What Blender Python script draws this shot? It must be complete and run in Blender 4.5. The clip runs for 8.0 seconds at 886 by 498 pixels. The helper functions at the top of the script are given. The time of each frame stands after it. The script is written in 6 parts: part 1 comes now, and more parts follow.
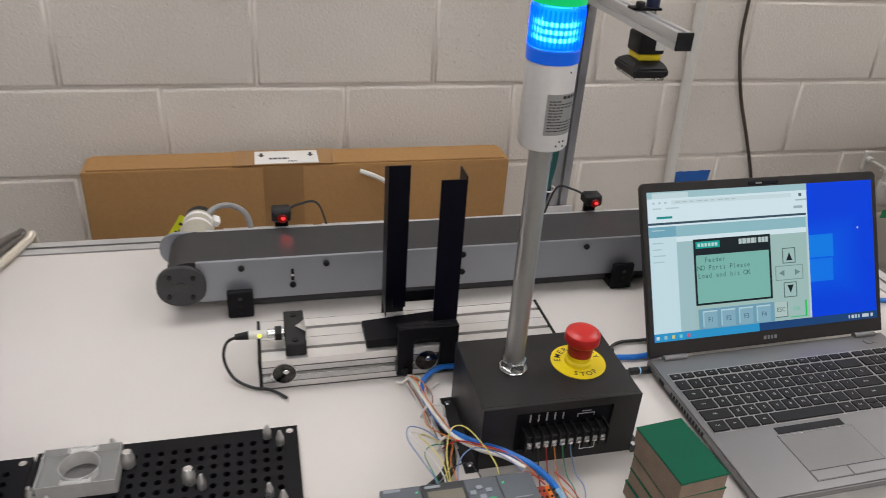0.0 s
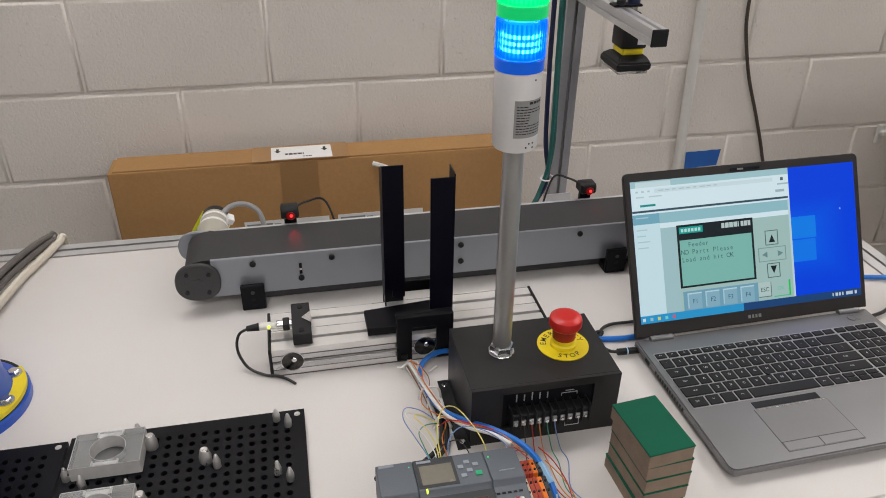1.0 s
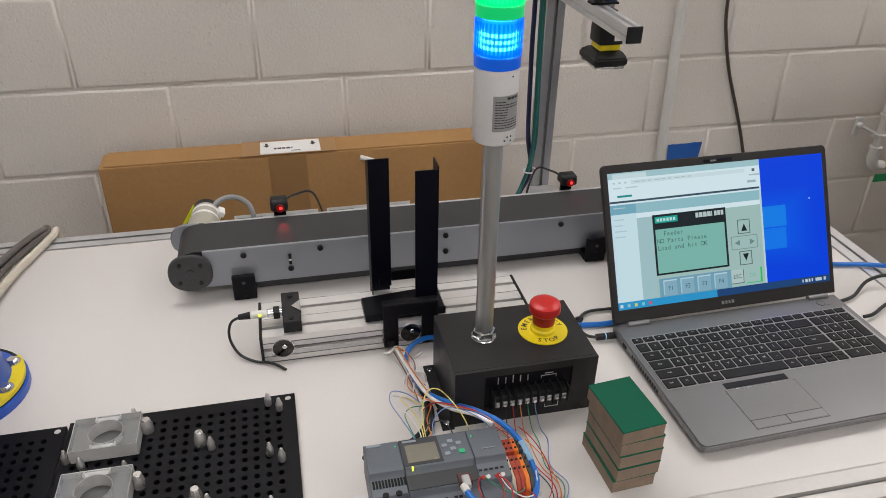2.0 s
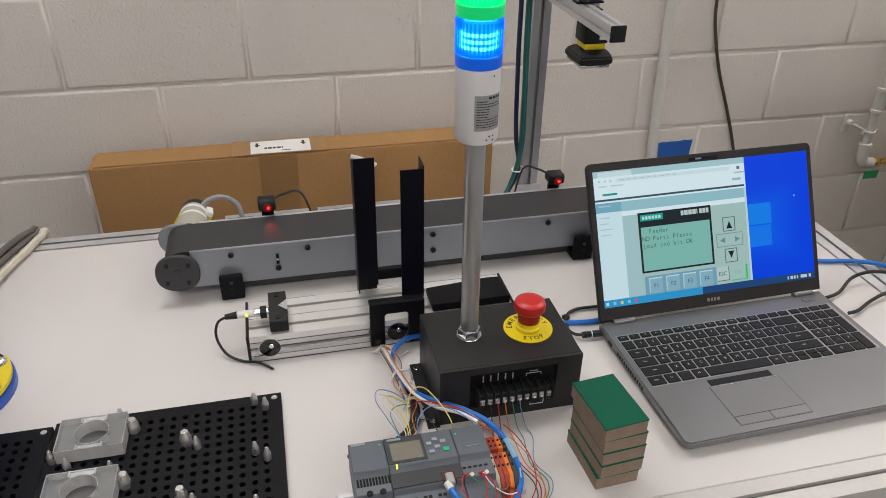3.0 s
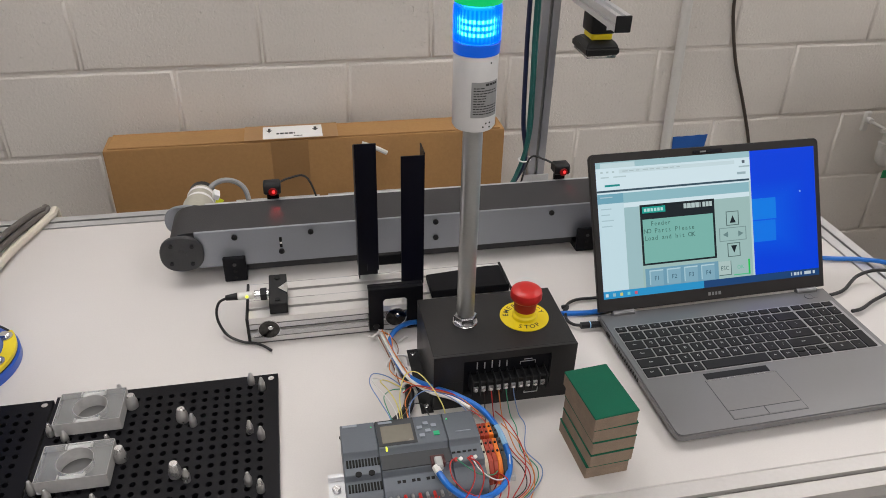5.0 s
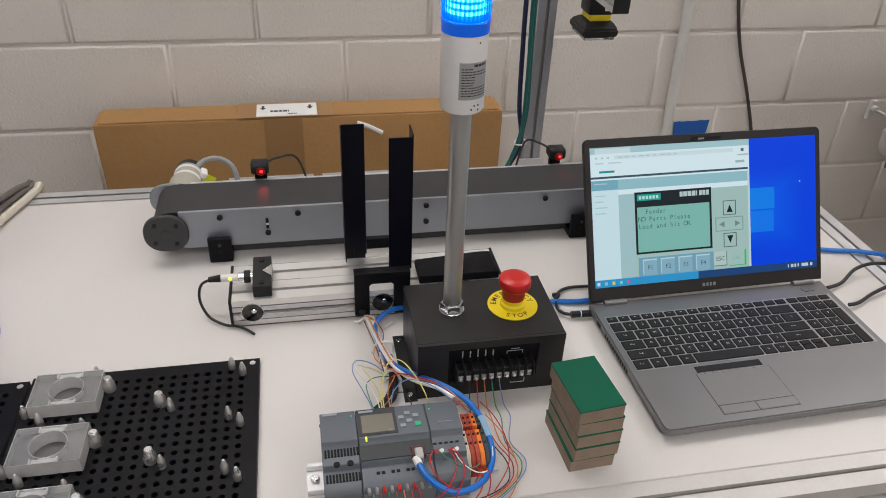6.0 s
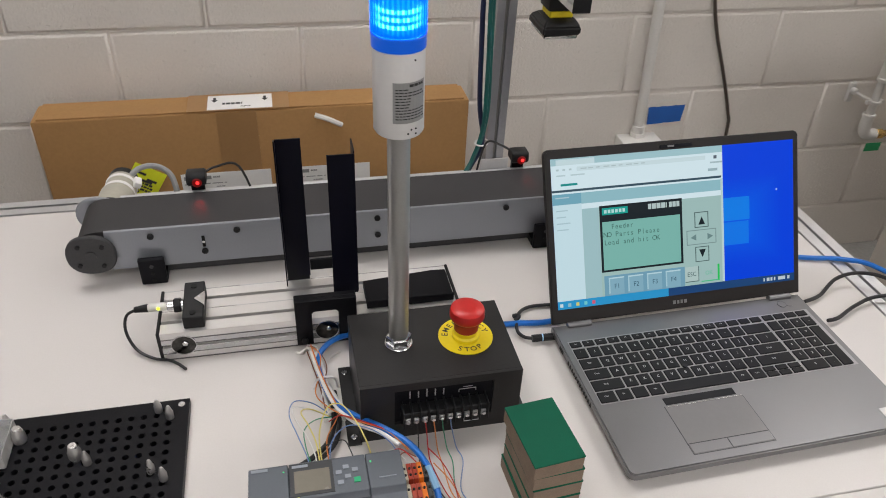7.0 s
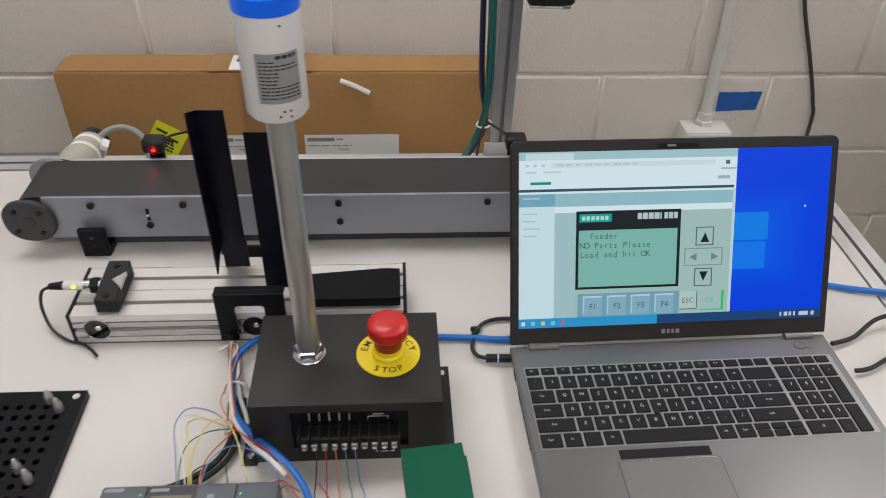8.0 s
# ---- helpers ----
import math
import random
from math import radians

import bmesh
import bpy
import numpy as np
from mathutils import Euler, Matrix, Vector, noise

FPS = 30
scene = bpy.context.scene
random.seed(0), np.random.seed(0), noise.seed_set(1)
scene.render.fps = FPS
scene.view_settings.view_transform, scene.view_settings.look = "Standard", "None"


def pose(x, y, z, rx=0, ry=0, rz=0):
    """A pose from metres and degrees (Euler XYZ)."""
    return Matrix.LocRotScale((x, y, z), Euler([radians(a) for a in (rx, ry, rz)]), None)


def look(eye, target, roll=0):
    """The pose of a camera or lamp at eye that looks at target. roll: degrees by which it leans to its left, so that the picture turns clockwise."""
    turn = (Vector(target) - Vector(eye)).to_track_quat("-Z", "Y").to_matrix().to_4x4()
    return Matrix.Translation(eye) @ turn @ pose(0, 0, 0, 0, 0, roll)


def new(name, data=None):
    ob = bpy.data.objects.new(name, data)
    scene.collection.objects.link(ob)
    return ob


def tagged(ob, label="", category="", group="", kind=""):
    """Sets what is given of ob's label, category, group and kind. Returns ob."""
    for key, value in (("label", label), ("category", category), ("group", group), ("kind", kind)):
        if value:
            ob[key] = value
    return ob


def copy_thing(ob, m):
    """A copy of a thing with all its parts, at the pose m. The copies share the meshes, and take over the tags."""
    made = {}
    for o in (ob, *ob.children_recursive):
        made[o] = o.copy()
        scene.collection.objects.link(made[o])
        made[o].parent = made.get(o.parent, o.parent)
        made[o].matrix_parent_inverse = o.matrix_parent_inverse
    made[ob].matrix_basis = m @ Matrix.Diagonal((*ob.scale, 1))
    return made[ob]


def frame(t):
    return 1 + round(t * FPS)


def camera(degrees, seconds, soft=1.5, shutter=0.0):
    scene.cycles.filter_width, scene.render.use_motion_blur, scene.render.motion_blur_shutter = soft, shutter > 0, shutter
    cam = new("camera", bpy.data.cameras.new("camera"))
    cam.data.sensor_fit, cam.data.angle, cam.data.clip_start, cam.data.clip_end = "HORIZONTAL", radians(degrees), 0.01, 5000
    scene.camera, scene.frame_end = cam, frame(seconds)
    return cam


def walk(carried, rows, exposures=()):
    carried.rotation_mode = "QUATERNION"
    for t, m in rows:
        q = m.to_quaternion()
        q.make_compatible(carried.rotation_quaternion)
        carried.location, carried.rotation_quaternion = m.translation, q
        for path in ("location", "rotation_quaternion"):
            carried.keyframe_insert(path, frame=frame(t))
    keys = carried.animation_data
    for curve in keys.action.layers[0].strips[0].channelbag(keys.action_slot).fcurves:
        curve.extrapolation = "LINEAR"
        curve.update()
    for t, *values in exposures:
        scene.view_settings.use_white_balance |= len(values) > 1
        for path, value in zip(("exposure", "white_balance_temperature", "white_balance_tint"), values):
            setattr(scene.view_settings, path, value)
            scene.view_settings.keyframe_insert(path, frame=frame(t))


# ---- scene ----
cam = camera(61.00, 8.0, soft=0.9, shutter=0.4)
PATH = [
    (0, (-0.5264, 0.2994, 1.3190), (-0.0726, 1.9843, 0.3436), 4.00),
    (0.2, (-0.5362, 0.2744, 1.3358), (-0.1212, 1.9698, 0.3599), 3.04),
    (0.5, (-0.5264, 0.2534, 1.3550), (-0.1565, 1.9489, 0.3613), 1.70),
    (0.7, (-0.5068, 0.2498, 1.3556), (-0.1426, 1.9441, 0.3567), 1.16),
    (1, (-0.4924, 0.2464, 1.3620), (-0.1252, 1.9260, 0.3396), 1.00),
    (1.5, (-0.4934, 0.2264, 1.3710), (-0.1133, 1.8955, 0.3369), 1.10),
    (3, (-0.4804, 0.2074, 1.3780), (-0.0794, 1.8691, 0.3392), 1.00),
    (3.5, (-0.4664, 0.2104, 1.3750), (-0.0734, 1.8724, 0.3350), 0.90),
    (4, (-0.4594, 0.2054, 1.3750), (-0.0814, 1.8674, 0.3290), 0.90),
    (4.5, (-0.4604, 0.1954, 1.3780), (-0.0983, 1.8556, 0.3229), 1.10),
    (6, (-0.4374, 0.2154, 1.3690), (-0.0942, 1.8481, 0.2655), 2.60),
    (6.2, (-0.4308, 0.2380, 1.3754), (-0.0641, 1.8513, 0.2511), 3.24),
    (6.5, (-0.4184, 0.2774, 1.3860), (0.0273, 1.8623, 0.2518), 3.40),
    (7, (-0.3804, 0.3054, 1.3770), (0.0026, 1.8851, 0.2122), 2.80),
    (7.3, (-0.3206, 0.3180, 1.3714), (-0.0634, 1.8956, 0.1686), 3.10),
    (7.5, (-0.2814, 0.3324, 1.3620), (-0.0934, 1.9074, 0.1440), 3.30),
    (7.8, (-0.2254, 0.3700, 1.3476), (-0.0899, 1.9411, 0.1175), 2.70),
    (8, (-0.2014, 0.3994, 1.3390), (-0.0753, 1.9626, 0.0979), 2.00),
]
walk(cam, [(t, look(eye, target, roll)) for t, eye, target, roll in PATH])

# ---- world and light ----
LAMP = 9.9
world = bpy.data.worlds.new("world")
scene.world = world
world.use_nodes = True
world.node_tree.nodes["Background"].inputs[0].default_value = (0.8, 0.85, 1.0, 1)
world.node_tree.nodes["Background"].inputs[1].default_value = 0.02
scene.view_settings.exposure = 0.0


# ---- materials ----
def mat(name, color, rough=0.5, metal=0.0, vary=0.12, vscale=6.0, bump=0.0, bscale=200.0, coat=0.0, spec=0.5, pits=0.0, pscale=60.0, per_piece=0.0):
    """A procedural surface: two scales of colour variation, grain and relief, in world metres."""
    m = bpy.data.materials.new(name)
    m.use_nodes = True
    n, l = m.node_tree.nodes, m.node_tree.links
    b = n["Principled BSDF"]
    b.inputs["Metallic"].default_value = metal
    b.inputs["Coat Weight"].default_value = coat
    b.inputs["Specular IOR Level"].default_value = spec
    geo = n.new("ShaderNodeNewGeometry")
    big = n.new("ShaderNodeTexNoise")
    big.inputs["Scale"].default_value = vscale
    big.inputs["Detail"].default_value = 4
    l.new(geo.outputs["Position"], big.inputs["Vector"])
    fine = n.new("ShaderNodeTexNoise")
    fine.inputs["Scale"].default_value = bscale
    fine.inputs["Detail"].default_value = 3
    l.new(geo.outputs["Position"], fine.inputs["Vector"])
    ramp = n.new("ShaderNodeMapRange")
    ramp.inputs["From Min"].default_value, ramp.inputs["From Max"].default_value = 0.3, 0.7
    ramp.inputs["To Min"].default_value, ramp.inputs["To Max"].default_value = 1 - vary, 1 + vary * 0.6
    l.new(big.outputs["Fac"], ramp.inputs["Value"])
    grain = n.new("ShaderNodeMapRange")
    grain.inputs["From Min"].default_value, grain.inputs["From Max"].default_value = 0.3, 0.7
    grain.inputs["To Min"].default_value, grain.inputs["To Max"].default_value = 1 - vary * 0.5, 1 + vary * 0.4
    l.new(fine.outputs["Fac"], grain.inputs["Value"])
    mul = n.new("ShaderNodeMath")
    mul.operation = "MULTIPLY"
    l.new(ramp.outputs[0], mul.inputs[0])
    l.new(grain.outputs[0], mul.inputs[1])
    last = mul
    if per_piece:
        info = n.new("ShaderNodeObjectInfo")
        pr = n.new("ShaderNodeMapRange")
        pr.inputs["To Min"].default_value, pr.inputs["To Max"].default_value = 1 - per_piece, 1 + per_piece
        l.new(info.outputs["Random"], pr.inputs["Value"])
        last = n.new("ShaderNodeMath")
        last.operation = "MULTIPLY"
        l.new(mul.outputs[0], last.inputs[0])
        l.new(pr.outputs[0], last.inputs[1])
    mix = n.new("ShaderNodeVectorMath")
    mix.operation = "SCALE"
    mix.inputs[0].default_value = color
    l.new(last.outputs[0], mix.inputs["Scale"])
    l.new(mix.outputs[0], b.inputs["Base Color"])
    rr = n.new("ShaderNodeMapRange")
    rr.inputs["From Min"].default_value, rr.inputs["From Max"].default_value = 0.3, 0.7
    rr.inputs["To Min"].default_value, rr.inputs["To Max"].default_value = max(0.02, rough - 0.07), min(1, rough + 0.07)
    l.new(big.outputs["Fac"], rr.inputs["Value"])
    l.new(rr.outputs[0], b.inputs["Roughness"])
    if bump:
        bp = n.new("ShaderNodeBump")
        bp.inputs["Strength"].default_value = bump
        bp.inputs["Distance"].default_value = 0.002
        if pits:
            vo = n.new("ShaderNodeTexNoise")
            vo.inputs["Scale"].default_value = pscale
            vo.inputs["Detail"].default_value = 2
            l.new(geo.outputs["Position"], vo.inputs["Vector"])
            pm = n.new("ShaderNodeMapRange")
            pm.inputs["From Min"].default_value, pm.inputs["From Max"].default_value = 0.29, 0.36
            pm.inputs["To Min"].default_value, pm.inputs["To Max"].default_value = -pits, 0
            l.new(vo.outputs["Fac"], pm.inputs["Value"])
            ad = n.new("ShaderNodeMath")
            l.new(pm.outputs[0], ad.inputs[0])
            l.new(fine.outputs["Fac"], ad.inputs[1])
            l.new(ad.outputs[0], bp.inputs["Height"])
        else:
            l.new(fine.outputs["Fac"], bp.inputs["Height"])
        l.new(bp.outputs[0], b.inputs["Normal"])
    return m


def glow(name, color, strength=1.0, vary=0.0, grain=14, spec=0.5):
    """A surface that gives off light: screens, lit lenses and lamp panels."""
    m = bpy.data.materials.new(name)
    m.use_nodes = True
    n, l = m.node_tree.nodes, m.node_tree.links
    b = n["Principled BSDF"]
    b.inputs["Base Color"].default_value = (*[c * (0.15 if spec > 0.3 else 0.03) for c in color], 1)
    b.inputs["Roughness"].default_value = 0.35
    b.inputs["Specular IOR Level"].default_value = spec
    b.inputs["Emission Color"].default_value = (*color, 1)
    b.inputs["Emission Strength"].default_value = strength
    if vary:
        geo = n.new("ShaderNodeNewGeometry")
        t = n.new("ShaderNodeTexNoise")
        t.inputs["Scale"].default_value = grain
        l.new(geo.outputs["Position"], t.inputs["Vector"])
        mr = n.new("ShaderNodeMapRange")
        mr.inputs["To Min"].default_value, mr.inputs["To Max"].default_value = strength * (1 - vary), strength * (1 + vary)
        l.new(t.outputs["Fac"], mr.inputs["Value"])
        l.new(mr.outputs[0], b.inputs["Emission Strength"])
    return m


def glass(name, color, rough=0.05, ior=1.49):
    m = bpy.data.materials.new(name)
    m.use_nodes = True
    b = m.node_tree.nodes["Principled BSDF"]
    b.inputs["Base Color"].default_value = (*color, 1)
    b.inputs["Transmission Weight"].default_value = 1.0
    b.inputs["Roughness"].default_value = rough
    b.inputs["IOR"].default_value = ior
    return m


M_WALL = mat("painted_block", (0.735, 0.687, 0.635), 0.5, vary=0.05, vscale=3, bump=0.80, bscale=150, pits=1.1, pscale=135, per_piece=0.018)
M_JOINT = mat("painted_mortar", (0.735, 0.687, 0.635), 0.5, vary=0.05, vscale=5, bump=0.4, bscale=300)
# Wall and ceiling tones are kept grey so the room bounces less light.
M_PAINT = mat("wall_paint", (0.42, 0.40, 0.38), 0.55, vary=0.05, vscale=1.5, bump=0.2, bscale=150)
M_CEIL = mat("ceiling_tile", (0.60, 0.60, 0.58), 0.85, vary=0.05, vscale=3, bump=0.4, bscale=120)
M_FLOOR = mat("sealed_concrete", (0.26, 0.25, 0.235), 0.45, vary=0.2, vscale=3, bump=0.2, bscale=90)
M_TABLE = mat("white_laminate", (0.64, 0.605, 0.58), 0.38, vary=0.035, vscale=2.5, bump=0.05, bscale=500)
M_ALU = mat("anodised_aluminium", (0.66, 0.66, 0.67), 0.40, 0.8, vary=0.08, vscale=9, bump=0.05, bscale=600)
M_ALU_GREY = mat("grey_aluminium_panel", (0.30, 0.315, 0.345), 0.42, 0.45, vary=0.06, vscale=7, bump=0.05, bscale=500)
M_SLOT = mat("dark_slot", (0.012, 0.012, 0.012), 0.6, 0.0, spec=0.2, vary=0.2)
# Groove colours hold the shade inside T-slots, not a second metal.
M_GROOVE = mat("groove_shade", (0.035, 0.035, 0.037), 0.45, 0.3, vary=0.15)
M_RAIL = mat("matt_aluminium", (0.56, 0.535, 0.515), 0.5, 0.3, vary=0.05, vscale=8)
M_RAILGROOVE = mat("shaded_groove", (0.24, 0.23, 0.22), 0.5, 0.3, vary=0.1)
M_FEEDRAIL = mat("bright_aluminium", (0.72, 0.70, 0.685), 0.34, 0.55, vary=0.06, vscale=9, bump=0.04, bscale=600)
# The next two darker metals paint shade into the feeder rail's profile.
M_FEEDSHADE = mat("feed_rail_shade", (0.11, 0.105, 0.10), 0.4, 0.4, vary=0.1)
M_STEPSHADE = mat("shaded_extrusion", (0.52, 0.52, 0.53), 0.26, 0.9, vary=0.1, vscale=12)
M_DULLMETAL = mat("dull_terminal_metal", (0.40, 0.40, 0.40), 0.4, 0.8, vary=0.15, vscale=60)
M_STEEL = mat("zinc_steel", (0.68, 0.68, 0.69), 0.24, 1.0, vary=0.12, vscale=30, bump=0.05, bscale=300)
M_BLACK = mat("black_powder_coat", (0.006, 0.006, 0.008), 0.40, spec=0.13, vary=0.2, vscale=12, bump=0.12, bscale=900)
M_BLACK_SOFT = mat("black_plastic", (0.012, 0.012, 0.013), 0.5, spec=0.3, vary=0.2, vscale=12, bump=0.05, bscale=500)
M_COLUMN = mat("satin_black_sheet", (0.004, 0.004, 0.010), 0.36, spec=0.16, vary=0.25, vscale=14, bump=0.05, bscale=700)
M_PINMETAL = mat("turned_aluminium", (0.60, 0.59, 0.58), 0.30, 0.85, vary=0.1, vscale=60)
M_FROST = mat("frosted_acrylic_edge", (0.46, 0.45, 0.44), 0.45, vary=0.08, vscale=60)
M_FROSTBORE = mat("frosted_bore", (0.50, 0.49, 0.48), 0.35, vary=0.15, vscale=60)
M_FROSTFLOOR = mat("frosted_acrylic_floor", (0.13, 0.127, 0.125), 0.5, vary=0.12, vscale=50)
M_SHEET = mat("black_painted_sheet", (0.013, 0.0125, 0.013), 0.40, spec=0.40, vary=0.25, vscale=14, bump=0.08, bscale=700)
M_BELT = mat("black_rubber_belt", (0.027, 0.026, 0.028), 0.62, vary=0.16, vscale=9, bump=0.15, bscale=700)
M_DARKGREY = mat("dark_grey_casting", (0.05, 0.05, 0.052), 0.5, 0.2, vary=0.2, vscale=14, bump=0.1, bscale=400)
M_CARD = mat("brown_cardboard", (0.365, 0.197, 0.072), 0.8, vary=0.09, vscale=5, bump=0.2, bscale=140)
M_CARDTAPE = mat("brown_packing_tape", (0.33, 0.18, 0.070), 0.35, vary=0.08, vscale=8)
M_PAPER = mat("white_label_paper", (0.78, 0.77, 0.75), 0.6, vary=0.04)
M_INK = mat("black_print", (0.03, 0.03, 0.03), 0.6, vary=0.1)
M_GREYINK = mat("grey_print", (0.25, 0.25, 0.25), 0.6, vary=0.1)
M_FADEDINK = mat("faded_white_print", (0.36, 0.36, 0.36), 0.6, vary=0.3, vscale=400)
M_WHITEINK = mat("white_print", (0.7, 0.7, 0.7), 0.6, vary=0.05)
M_WHITE = mat("white_plastic", (0.78, 0.765, 0.755), 0.35, vary=0.03, vscale=8)
M_RED = mat("red_mushroom_plastic", (0.52, 0.018, 0.016), 0.32, vary=0.08, vscale=30)
M_REDDARK = mat("dark_red_plastic", (0.30, 0.012, 0.012), 0.4, vary=0.08)
M_YELLOW = mat("yellow_label", (0.80, 0.62, 0.01), 0.42, vary=0.05, vscale=20)
M_YELLOW_NOTE = mat("yellow_tag", (0.74, 0.78, 0.02), 0.6, vary=0.05)
M_ROBOTBLUE = mat("blue_robot_paint", (0.012, 0.085, 0.48), 0.33, vary=0.08, vscale=12, coat=0.2)
M_LAPTOP = mat("grey_laptop_shell", (0.195, 0.193, 0.198), 0.36, 0.6, vary=0.04, vscale=12, bump=0.04, bscale=900)
M_LID = mat("dark_bezel", (0.021, 0.018, 0.0175), 0.5, spec=0.3, vary=0.08)
M_KEY = mat("black_keycap", (0.010, 0.010, 0.011), 0.55, spec=0.25, vary=0.12, vscale=40)
M_PLC = mat("slate_grey_plastic", (0.115, 0.13, 0.15), 0.5, vary=0.06, vscale=20, bump=0.05, bscale=600)
M_PLCDARK = mat("dark_slate_plastic", (0.035, 0.038, 0.042), 0.45, vary=0.1)
M_PLCKEY = mat("light_slate_key", (0.28, 0.31, 0.35), 0.5, vary=0.05)
M_LCDOFF = mat("dim_lcd", (0.20, 0.185, 0.15), 0.25, vary=0.05, vscale=20)
M_GREENKEY = mat("green_key", (0.02, 0.42, 0.18), 0.45, vary=0.05)
M_FELT = mat("green_felt", (0.010, 0.108, 0.062), 0.8, spec=0.15, vary=0.08, vscale=40, bump=0.2, bscale=1500)
M_FIBRE = mat("brown_fibreboard", (0.27, 0.20, 0.145), 0.85, vary=0.16, vscale=60, bump=0.35, bscale=900)
M_TAPE = mat("blue_painters_tape", (0.015, 0.11, 0.42), 0.6, vary=0.08, vscale=30, bump=0.2, bscale=500)
M_BRASS = mat("brass", (0.75, 0.50, 0.18), 0.28, 1.0, vary=0.15, vscale=30)
M_PIPE = mat("painted_pipe", (0.66, 0.64, 0.61), 0.42, vary=0.06, vscale=10, bump=0.1, bscale=200)
M_TAGGREEN = mat("green_tag", (0.02, 0.32, 0.12), 0.5, vary=0.05)
M_BLUEWIRE = mat("blue_network_cable", (0.01, 0.15, 0.55), 0.4, vary=0.06, vscale=60)
M_BLACKWIRE = mat("black_cable", (0.014, 0.014, 0.015), 0.45, vary=0.1, vscale=60)
M_ROBOTWIRE = mat("dark_grey_cable", (0.13, 0.115, 0.105), 0.5, vary=0.1, vscale=60)
M_GREYWIRE = mat("grey_cable", (0.27, 0.27, 0.27), 0.45, vary=0.08, vscale=60)
M_CREAMWIRE = mat("cream_cable", (0.66, 0.60, 0.50), 0.5, vary=0.06, vscale=60)
M_GREENWIRE = mat("dark_green_cable", (0.012, 0.11, 0.10), 0.42, vary=0.08, vscale=60)
M_NAVYWIRE = mat("navy_cable", (0.012, 0.018, 0.06), 0.42, vary=0.08, vscale=60)
WIRE = {k: mat(k + "_wire", c, 0.45, vary=0.06, vscale=60) for k, c in dict(
    red=(0.5, 0.02, 0.015), orange=(0.68, 0.22, 0.05), yellow=(0.72, 0.62, 0.18), green=(0.03, 0.26, 0.13), blue=(0.16, 0.26, 0.5),
    white=(0.75, 0.74, 0.72), brown=(0.22, 0.09, 0.05), dark=(0.02, 0.02, 0.02)).items()}
M_CREAM = mat("cream_terminal", (0.58, 0.52, 0.40), 0.5, vary=0.05)
M_TREDD = mat("rust_red_terminal", (0.36, 0.045, 0.02), 0.45, vary=0.05)
M_TORANGE = mat("orange_terminal", (0.75, 0.19, 0.015), 0.45, vary=0.05)
M_MOTOR = mat("beige_motor", (0.42, 0.40, 0.33), 0.45, 0.1, vary=0.08, vscale=20)
M_ACRYLIC = glass("clear_acrylic", (0.95, 0.97, 0.97), 0.05)
M_ACRYLIC.node_tree.nodes["Principled BSDF"].inputs["Transmission Weight"].default_value = 0.90
M_CLEAR = glass("clear_window", (0.9, 0.92, 0.92), 0.12)
M_CLEARTUBE = mat("milky_tube", (0.72, 0.70, 0.66), 0.35, vary=0.05)
def lens(name, color, own):
    """A translucent coloured lens, faintly lit all over by the lamp inside it."""
    m = glass(name, color, 0.36, 1.16)
    b = m.node_tree.nodes["Principled BSDF"]
    b.inputs["Emission Color"].default_value = (*own, 1)
    b.inputs["Emission Strength"].default_value = 0.55
    return m


M_LENSBLUE = lens("blue_lens", (0.10, 0.42, 1.0), (0.0, 0.10, 0.80))
M_BASEBLUE = glow("blue_lens_base", (0.0, 0.11, 0.72), 0.62, 0.1)
M_BASEGREEN = glow("green_lens_base", (0.0, 0.62, 0.16), 0.8, 0.1)
M_COREBLUE = glow("blue_lamp_core", (0.02, 0.40, 1.0), 1.9, 0.6, 60)
M_HOTBLUE = glow("blue_lamp_leds", (0.50, 0.93, 1.0), 9.0, 0.6, 130)
M_LENSGREEN = lens("green_lens", (0.15, 1.0, 0.45), (0.0, 0.62, 0.16))
M_COREGREEN = glow("green_lamp_core", (0.04, 0.95, 0.30), 1.7, 0.6, 60)
M_HOTGREEN = glow("green_lamp_leds", (0.50, 1.0, 0.66), 5.5, 0.95, 130)
M_REDLED = glow("red_sensor_light", (1.0, 0.03, 0.03), 2.5)
M_REDGLASS = glow("dark_red_lens", (0.9, 0.01, 0.01), 0.08)
M_LED = glow("green_led", (0.1, 0.8, 0.3), 0.9)
M_LEDY = glow("yellow_led", (0.8, 0.9, 0.05), 2.0)
M_PANEL = glow("lamp_diffuser", (0.985, 0.957, 0.950), LAMP)

# ---- mesh tools ----
ORIGIN = {}


def thing(name, base=(0, 0, 0), label="", category="", group="", m=None, kind="", moved=(0, 0, 0)):
    """An Empty at the thing's base. Without m its parts are given in world metres, then moved as a whole; with m, in its own space."""
    ob = new(name)
    ob.empty_display_size = 0.02
    if m is None:
        ob.matrix_basis = Matrix.Translation(Vector(base) + Vector(moved))
        ORIGIN[ob.name] = Vector(base)
    else:
        ob.matrix_basis = m
        ORIGIN[ob.name] = Vector((0, 0, 0))
    return tagged(ob, label, category, group, kind)


